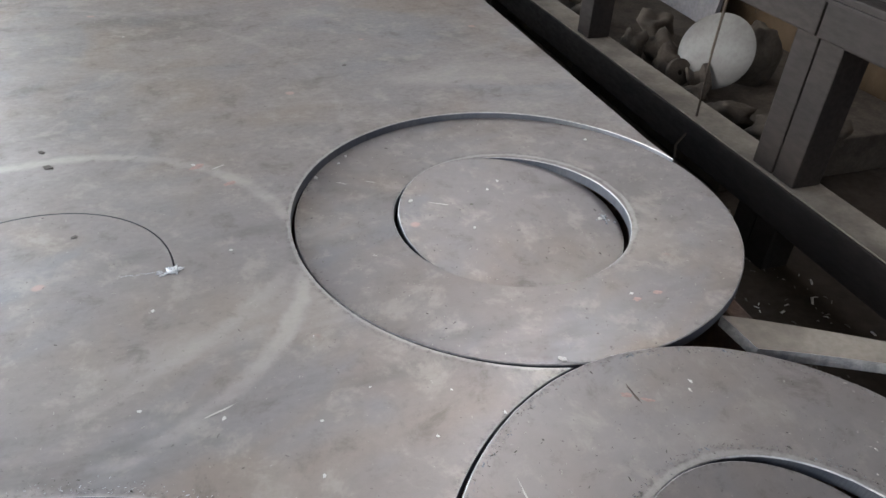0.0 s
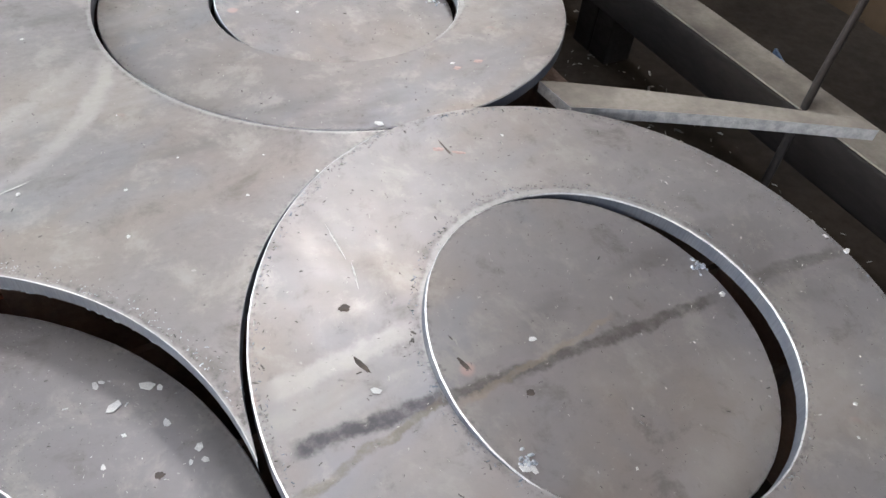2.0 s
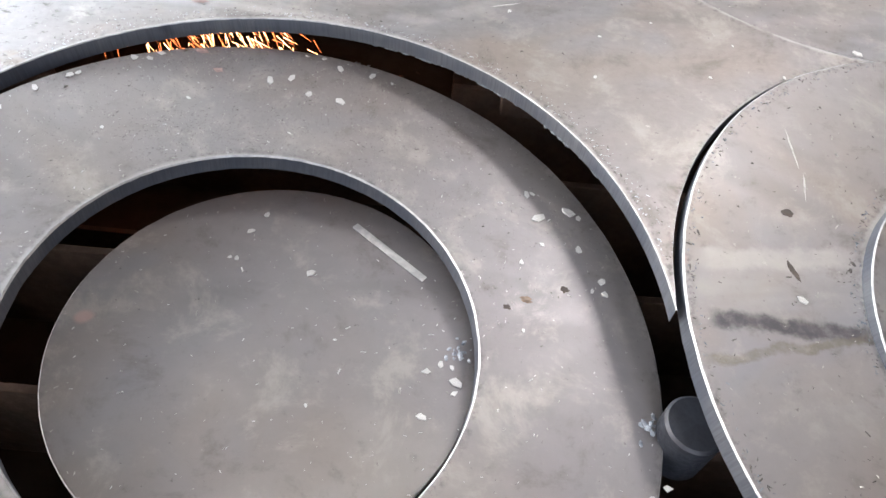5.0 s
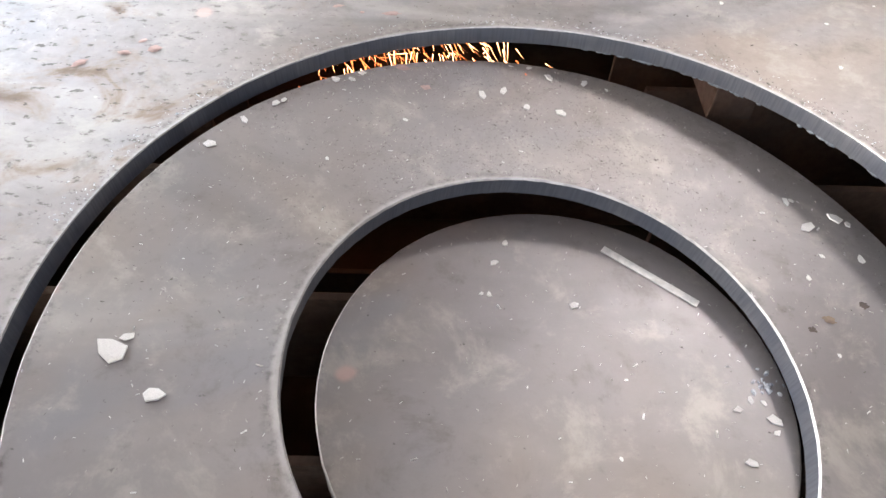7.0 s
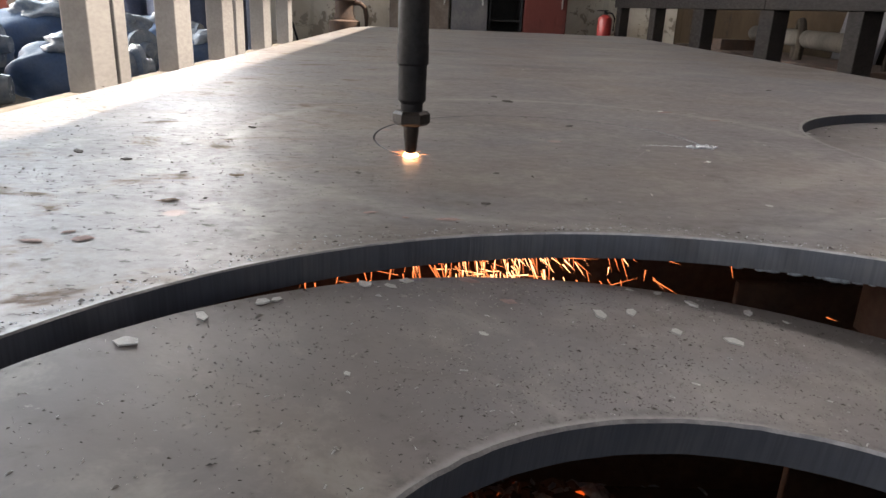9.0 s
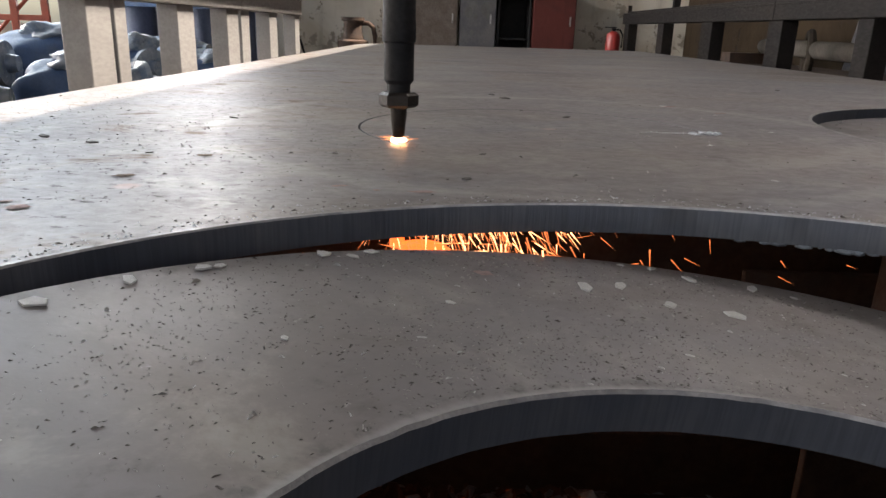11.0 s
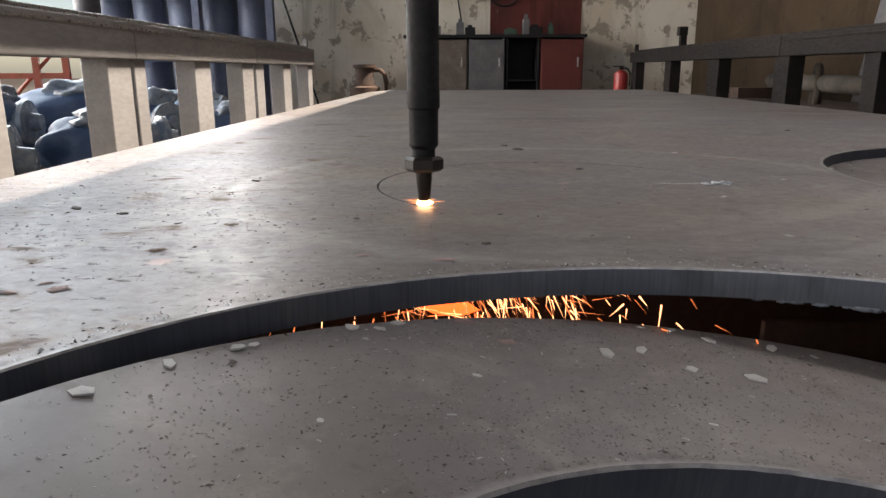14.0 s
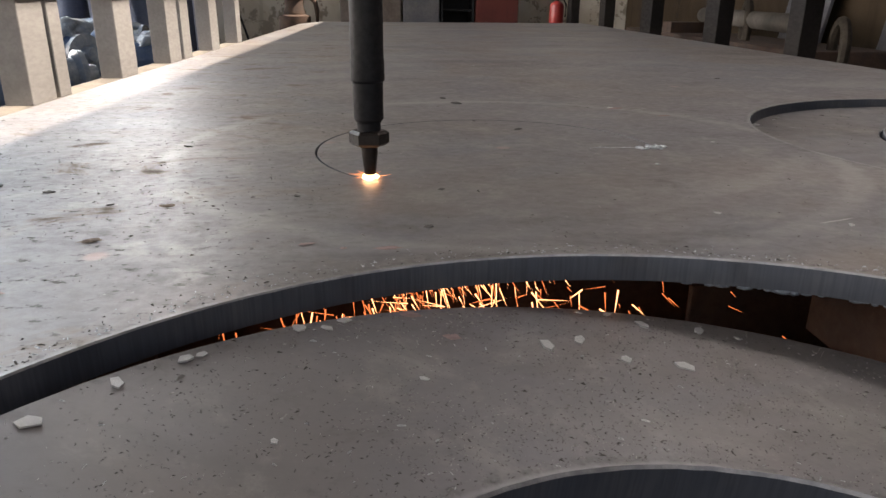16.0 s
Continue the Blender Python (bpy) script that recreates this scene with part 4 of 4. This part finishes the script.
for x, y, s in ((-0.239, -0.490, 0.015), (-0.213, -0.478, 0.014), (-0.187, -0.503, 0.014), (-0.155, -0.444, 0.014), (-0.146, -0.507, 0.015), (-0.111, -0.447, 0.013), (-0.179, -0.429, 0.008),
                (-0.084, -0.455, 0.007), (-0.469, -0.542, 0.014), (-0.462, -0.535, 0.009), (-0.498, -0.573, 0.012), (-0.525, -0.614, 0.014), (-0.409, -0.491, 0.012), (-0.380, -0.474, 0.012), (-0.391, -0.487, 0.010),
                (-0.327, -0.546, 0.007), (-0.406, -0.618, 0.007), (-0.553, -0.859, 0.030), (-0.512, -0.895, 0.019), (-0.545, -0.845, 0.013),
                (0.100, -0.615, 0.012), (0.107, -0.612, 0.008), (0.152, -0.633, 0.020), (0.164, -0.640, 0.012), (0.114, -0.650, 0.020), (0.162, -0.689, 0.012), (0.118, -0.689, 0.008), (0.093, -0.720, 0.008),
                (0.187, -0.730, 0.015), (0.190, -0.747, 0.012), (0.175, -0.745, 0.008), (0.095, -0.810, 0.007), (0.213, -0.989, 0.022), (0.218, -0.975, 0.012), (0.226, -0.985, 0.010), (0.235, -0.962, 0.012)):
    flake(x, y, s)
for x, y, s in ((-0.147, -0.743, 0.015), (-0.227, -0.691, 0.011), (-0.214, -0.663, 0.010), (-0.234, -0.733, 0.008), (-0.242, -0.732, 0.006), (0.027, -0.866, 0.017), (0.025, -0.878, 0.010), (-0.006, -0.908, 0.013),
                (-0.004, -0.856, 0.012), (-0.123, -0.907, 0.005), (-0.106, -0.828, 0.005), (0.010, -0.845, 0.009), (0.022, -0.848, 0.008)):
    flake(x, y, s, "disc")
for x, y, s, w in ((0.558, -0.352, 0.016, "a"), (0.741, -0.240, 0.010, "a"), (0.932, 0.305, 0.012, "a"), (0.292, 0.285, 0.013, "a"), (0.371, 0.365, 0.010, "a"), (0.350, 0.336, 0.010, "a"), (0.834, 0.034, 0.015, "a"), (0.459, 0.144, 0.014, "a"), (0.665, 0.192, 0.010, "a"), (0.632, 0.164, 0.009, "a"), (0.561, 0.043, 0.010, "a"),
                   (0.371, -0.786, 0.013, "b"), (0.722, -0.445, 0.008, "b"), (1.111, -0.810, 0.015, "b"), (1.102, -0.775, 0.010, "b"), (0.906, -1.002, 0.008, "b"), (0.872, -1.036, 0.005, "b"),
                   (0.569, -0.787, 0.012, "bd"), (0.479, -0.921, 0.016, "bd"), (0.486, -0.926, 0.012, "bd"), (0.884, -0.796, 0.014, "bd"), (0.598, -0.963, 0.006, "bd"),
                   (0.051, 0.364, 0.012, "plate"), (-0.039, -0.301, 0.008, "plate"), (0.067, -0.343, 0.008, "plate"), (-0.024, -0.095, 0.009, "plate"), (0.104, 0.040, 0.008, "plate"), (0.206, -0.215, 0.004, "plate"), (0.265, -0.339, 0.005, "plate"), (-0.115, 1.184, 0.010, "plate"), (0.190, -0.381, 0.006, "plate"), (0.178, -0.468, 0.007, "plate"), (0.331, -0.447, 0.006, "plate"), (0.374, -0.374, 0.005, "plate"), (0.432, -0.433, 0.007, "plate")):
    flake(x, y, s, w)
for x, y, s in ((-0.617, 0.025, 0.012), (-0.443, -0.227, 0.010), (-0.230, 0.419, 0.022), (-0.156, 0.145, 0.014), (-0.696, -0.204, 0.012), (-0.761, -0.175, 0.015), (-0.314, -0.332, 0.010), (-0.296, -0.205, 0.008), (-0.617, -0.252, 0.007), (-0.249, 0.489, 0.018), (0.465, 0.847, 0.014)):
    flake(x, y, s, "plate", dark_flakes)
PINK = plain("pink_paint", (0.36, 0.25, 0.235), (0.30, 0.22, 0.205), 0.7, 0.0, 60, 200, 0.2)
SOOT = plain("dark_smudge", (0.06, 0.05, 0.045), (0.11, 0.09, 0.075), 0.8, 0.0, 60, 200, 0.2)
SCRATCH = plain("pale_scratch", (0.50, 0.49, 0.47), (0.36, 0.35, 0.33), 0.5, 0.2, 60, 200, 0.2)
OCHRE = plain("ochre_spot", (0.20, 0.15, 0.11), (0.15, 0.11, 0.085), 0.8, 0.0, 60, 200, 0.2)


def stain(x, y, w, h, turn, mat, where):
    """A dried splash: a thin ragged patch with a low dome."""
    rr = random.Random(int(x * 1000) * 31 + int(y * 1000))
    bm = bmesh.new()
    n = 14
    rim = [bm.verts.new((w * math.cos(6.283 * i / n) * rr.uniform(0.55, 1.1), h * math.sin(6.283 * i / n) * rr.uniform(0.55, 1.1), 0.0)) for i in range(n)]
    mid = bm.verts.new((0, 0, 0.0004))
    for i in range(n):
        bm.faces.new((mid, rim[i], rim[(i + 1) % n]))
    m = on_plane(where, x, y, 0.0007) @ Matrix.Rotation(radians(turn), 4, "Z")
    thing("stain", {PINK: "faded pink paint splash on the steel", SOOT: "dark sooty smudge on the steel", OCHRE: "ochre rust spot on the steel", SCRATCH: "pale bright scratch on the steel"}[mat], "stain", m, "stains", bm=bm, mats=mat)


for x, y, w, h, a, mat, where in ((0.405, -0.575, 0.0016, 0.032, 4, SCRATCH, "b"), (0.408, -0.632, 0.0014, 0.022, -10, SCRATCH, "b"), (0.515, 0.128, 0.024, 0.0018, -20, SCRATCH, "ad"), (0.40, 0.24, 0.016, 0.0016, -25, SCRATCH, "a"), (0.34, 0.25, 0.014, 0.0016, -35, SCRATCH, "a"), (0.10, 0.345, 0.020, 0.0022, 30, SCRATCH, "plate"), (0.06, -0.33, 0.030, 0.0016, 20, SCRATCH, "plate"), (0.622, -0.45, 0.0025, 0.022, 8, SOOT, "b"), (-0.35, -0.387, 0.014, 0.006, 0, PINK, "plate"), (-0.417, -0.374, 0.008, 0.004, 10, PINK, "plate"), (-0.386, -0.386, 0.004, 0.003, 0, PINK, "plate"),
                                  (0.06, 0.357, 0.022, 0.010, 30, PINK, "plate"), (0.119, 0.272, 0.016, 0.008, 30, PINK, "plate"), (-0.617, -0.47, 0.010, 0.007, 10, PINK, "plate"), (-0.648, -0.478, 0.008, 0.005, 0, PINK, "plate"), (-0.692, -0.499, 0.012, 0.006, 40, PINK, "plate"), (-0.633, -0.455, 0.006, 0.004, 40, PINK, "plate"),
                                  (-0.593, -0.359, 0.012, 0.007, 20, OCHRE, "plate"), (-0.562, -0.258, 0.010, 0.007, 0, OCHRE, "plate"),
                                  (-0.305, -0.487, 0.008, 0.005, 0, PINK, "ring"), (-0.334, -0.455, 0.010, 0.006, 0, PINK, "ring"), (0.098, -0.77, 0.008, 0.006, 0, OCHRE, "ring"), (0.077, -0.783, 0.005, 0.004, 0, SOOT, "ring"), (0.143, -0.749, 0.006, 0.005, 0, SOOT, "ring"),
                                  (0.369, -0.751, 0.004, 0.014, 20, SOOT, "b"), (0.378, -0.674, 0.008, 0.006, 0, SOOT, "b"), (0.472, -0.794, 0.004, 0.012, 25, SOOT, "bd"), (0.529, -0.848, 0.006, 0.005, 0, SOOT, "bd"), (0.595, -0.608, 0.006, 0.02, 25, SOOT, "b"),
                                  (0.61, -0.449, 0.010, 0.005, -20, PINK, "b"), (0.637, -0.463, 0.012, 0.004, -25, PINK, "b"), (0.787, -0.25, 0.010, 0.006, 0, PINK, "a"), (0.743, -0.256, 0.009, 0.006, 0, PINK, "a")):
    stain(x, y, w, h, a, mat, where)
# frozen splashes where the cuts were pierced
def splash(x, y, where, seed):
    rr = random.Random(seed)
    bm = bmesh.new()
    for k in range(24):
        a, d = rr.uniform(0, 6.28), abs(rr.gauss(0, 0.009))
        sz = rr.uniform(0.0008, 0.0034)
        bmesh.ops.create_icosphere(bm, subdivisions=1, radius=sz, matrix=Matrix.Translation((d * math.cos(a), d * math.sin(a), sz * 0.25)) @ Matrix.Rotation(rr.uniform(0, 6.28), 4, "Z") @ Matrix.Diagonal((rr.uniform(1.0, 1.7), 0.8, 0.6, 1)))
    thing("slag_splash", "silvery splash of frozen slag by the pierce hole", "slag splash", on_plane(where, x, y) @ Matrix.Rotation(rr.uniform(0, 6.28), 4, "Z"), "slag splashes", "stuff", bm=bm, mats=SPLASH)


SPLASH = plain("silver_slag", (0.46, 0.50, 0.54), (0.12, 0.14, 0.17), 0.4, 0.3, 120, 500, 0.6)
splash(0.030, -0.831, "disc", 1)
splash(0.484, -0.917, "bd", 2)
splash(0.886, -0.747, "bd", 3)
splash(0.845, 0.036, "ad", 4)
splash(0.223, -0.902, "ring", 5)
# a thin sliver on the fallen disc
thing("steel_sliver", "long thin pale sliver on the fallen disc", "sliver", on_plane("disc", -0.055, -0.705, 0.0005) @ Matrix.Rotation(radians(-38), 4, "Z"), bm=boxed((-0.065, -0.005, 0), (0.05, 0.004, 0.0015), 0.0005), mats=FLAKE)


def grit(name, label, count, place, mats, seed, smin, smax, thin=1.0, dark=0.48):
    """Loose grit: thousands of thin splinters in one mesh."""
    rr = random.Random(seed)
    verts, faces, idx = [], [], []
    while len(faces) < count * 5:
        x, y, z = place(rr)
        if z is None:
            continue
        ln = rr.uniform(smin, smax) * (1 if rr.random() < 0.93 else 2)
        w, h, a = ln * thin * rr.uniform(0.15, 0.42), ln * thin * rr.uniform(0.12, 0.35), rr.uniform(0, 6.283)
        ca, sa = math.cos(a), math.sin(a)
        n = len(verts)
        for u, v, q in ((-1, -0.8, 0), (1, -0.5, 0), (0.8, 1, 0), (-0.9, 0.7, 0), (0.1, 0, 1)):
            verts.append((x + (u * ln * ca - v * w * sa) / 2, y + (u * ln * sa + v * w * ca) / 2, z + q * h))
        m = 0 if rr.random() < dark else 1
        for q in ((0, 1, 4), (1, 2, 4), (2, 3, 4), (3, 0, 4), (3, 2, 1, 0)):
            faces.append([n + i for i in q])
            idx.append(m)
    me = bpy.data.meshes.new(name)
    me.from_pydata(verts, [], faces)
    me.polygons.foreach_set("material_index", idx)
    for m in mats:
        me.materials.append(m)
    tagged(new(name, me), label, "grit", kind="stuff")


def on_ring_c(rr):
    a, r = rr.gauss(1.7, 0.6), rr.uniform(RI + 0.006, R - 0.010)
    x, y = LIE["ring"][0] + r * math.cos(a), LIE["ring"][1] + r * math.sin(a)
    keep = 0.5 + 0.5 * noise.noise((x * 14, y * 14, 0)) + 0.35 * noise.noise((x * 40, y * 40, 3))
    return (x, y, plane_z("ring", x, y)) if rr.random() < keep else (0, 0, None)


def on_ring_all(rr):
    a, r = rr.uniform(0, 6.283), rr.uniform(RI + 0.006, R - 0.010)
    x, y = LIE["ring"][0] + r * math.cos(a), LIE["ring"][1] + r * math.sin(a)
    return x, y, plane_z("ring", x, y)


def on_plate(rr):
    x, y = rr.uniform(-1.0, 0.25), -0.45 + abs(rr.gauss(0, 0.5))
    for c in (A, B, C):
        if (x - c[0]) ** 2 + (y - c[1]) ** 2 < (R + 0.006) ** 2:
            return 0, 0, None
    keep = 0.35 + 0.6 * noise.noise((x * 6, y * 6, 1)) + (0.45 if x < -0.4 else -0.1)
    return (x, y, 0.0) if rr.random() < keep else (0, 0, None)


def on_b(rr):
    a, r = rr.uniform(0, 6.283), R * math.sqrt(rr.random())
    if RI - 0.012 < r < RI + 0.02 or r > R - 0.009:
        return 0, 0, None
    x, y = r * math.cos(a), r * math.sin(a)
    p = (POSE_RB if r > RI else POSE_DB) @ Vector((x, y, 0))
    return p.x, p.y, p.z


def on_a(rr):
    a, r = rr.uniform(0, 6.283), R * math.sqrt(rr.random())
    if RI - 0.012 < r < RI + 0.02 or r > R - 0.009:
        return 0, 0, None
    p = (POSE_RA if r > RI else POSE_DA) @ Vector((r * math.cos(a), r * math.sin(a), 0))
    return p.x, p.y, p.z


def on_disc_c(rr):
    a, r = rr.uniform(0, 6.283), (RI - 0.01) * math.sqrt(rr.random())
    p = POSE_DC @ Vector((r * math.cos(a), r * math.sin(a), 0))
    return p.x, p.y, p.z


def on_b_rims(rr):
    a = rr.uniform(0, 6.283)
    r = (R - 0.008 if rr.random() < 0.6 else RI + 0.022) - abs(rr.gauss(0, 0.006))
    if r < RI + 0.004:
        return 0, 0, None
    q = POSE_RB @ Vector((r * math.cos(a), r * math.sin(a), 0))
    return q.x, q.y, q.z


def on_lip(rr):
    a, d = rr.uniform(0.2, 2.9), abs(rr.gauss(0, 0.012))
    x, y = C[0] + (R + 0.006 + d) * math.cos(a), C[1] + (R + 0.006 + d) * math.sin(a)
    return x, y, 0.0


def under_torch(rr):
    return rr.gauss(-0.25, 0.09), rr.gauss(-0.12, 0.06), FZ + 0.002


def on_floor(rr):
    x, y = rr.uniform(1.15, 1.6), rr.uniform(-1.2, 1.0)
    return x, y, FZ


grit("ring_grit", "dark and pale splinters on the slanted ring", 8000, on_ring_c, (GRIT_M, GRIT_L), 1, 0.0005, 0.0023, 0.9, 0.66)
grit("ring_dust", "fine pale grit on the slanted ring", 700, on_ring_all, (GRIT_L, FLAKE), 2, 0.001, 0.004)
grit("plate_grit", "scattered splinters and scale on the plate", 2600, on_plate, (GRIT_M, GRIT_L), 3, 0.0008, 0.0038, 0.8, 0.6)
grit("striped_ring_grit", "fine pale grit on the striped ring", 1100, on_b, (GRIT_L, GRIT_D), 5, 0.001, 0.0045)
grit("seated_ring_grit", "fine grit on the seated ring", 800, on_a, (GRIT_D, GRIT_L), 6, 0.001, 0.0045)
grit("disc_grit", "fine grit on the fallen disc", 260, on_disc_c, (GRIT_L, FLAKE), 7, 0.001, 0.004)
grit("rim_burr", "dark burr flecks along the cut rims", 1500, on_b_rims, (GRIT_D, SLAG), 12, 0.0012, 0.0045)
grit("lip_burr", "dark and silvery flecks along the cut lip", 900, on_lip, (GRIT_D, SILVER), 13, 0.0008, 0.003)
grit("slag_bed", "dark rusty slag lumps heaped under the torch", 900, under_torch, (RUST, SLAG), 14, 0.006, 0.03)
grit("embers", "small glowing embers among the fallen slag", 70, under_torch, (EMBER, EMBER_DIM), 15, 0.004, 0.014, 1.2, 0.4)
grit("floor_scrap", "bits of pale scale on the dirt floor", 500, on_floor, (GRIT_L, GRIT_D), 8, 0.004, 0.02)


# ---- what moves ----
def torch_at(t):
    a = radians(211.2 + 1.05 * t)
    return D[0] + RK * math.cos(a), D[1] + RK * math.sin(a)


def motions():
    rows = []
    for k in range(17):
        x, y = torch_at(k)
        rows.append((k, pose(x, y, 0.0)))
    walk(torch, rows)
    for n, ob in enumerate(sparks):
        rr = random.Random(90 + n)
        rows = []
        for k in range(81):
            t = k * 0.2
            x, y = torch_at(t)
            rows.append((t, pose(x + rr.uniform(-0.012, 0.03), y + rr.uniform(-0.02, 0.02), rr.uniform(-0.012, 0.0), 0, 0, rr.uniform(-25, 25))))
        walk(ob, rows)


motions()
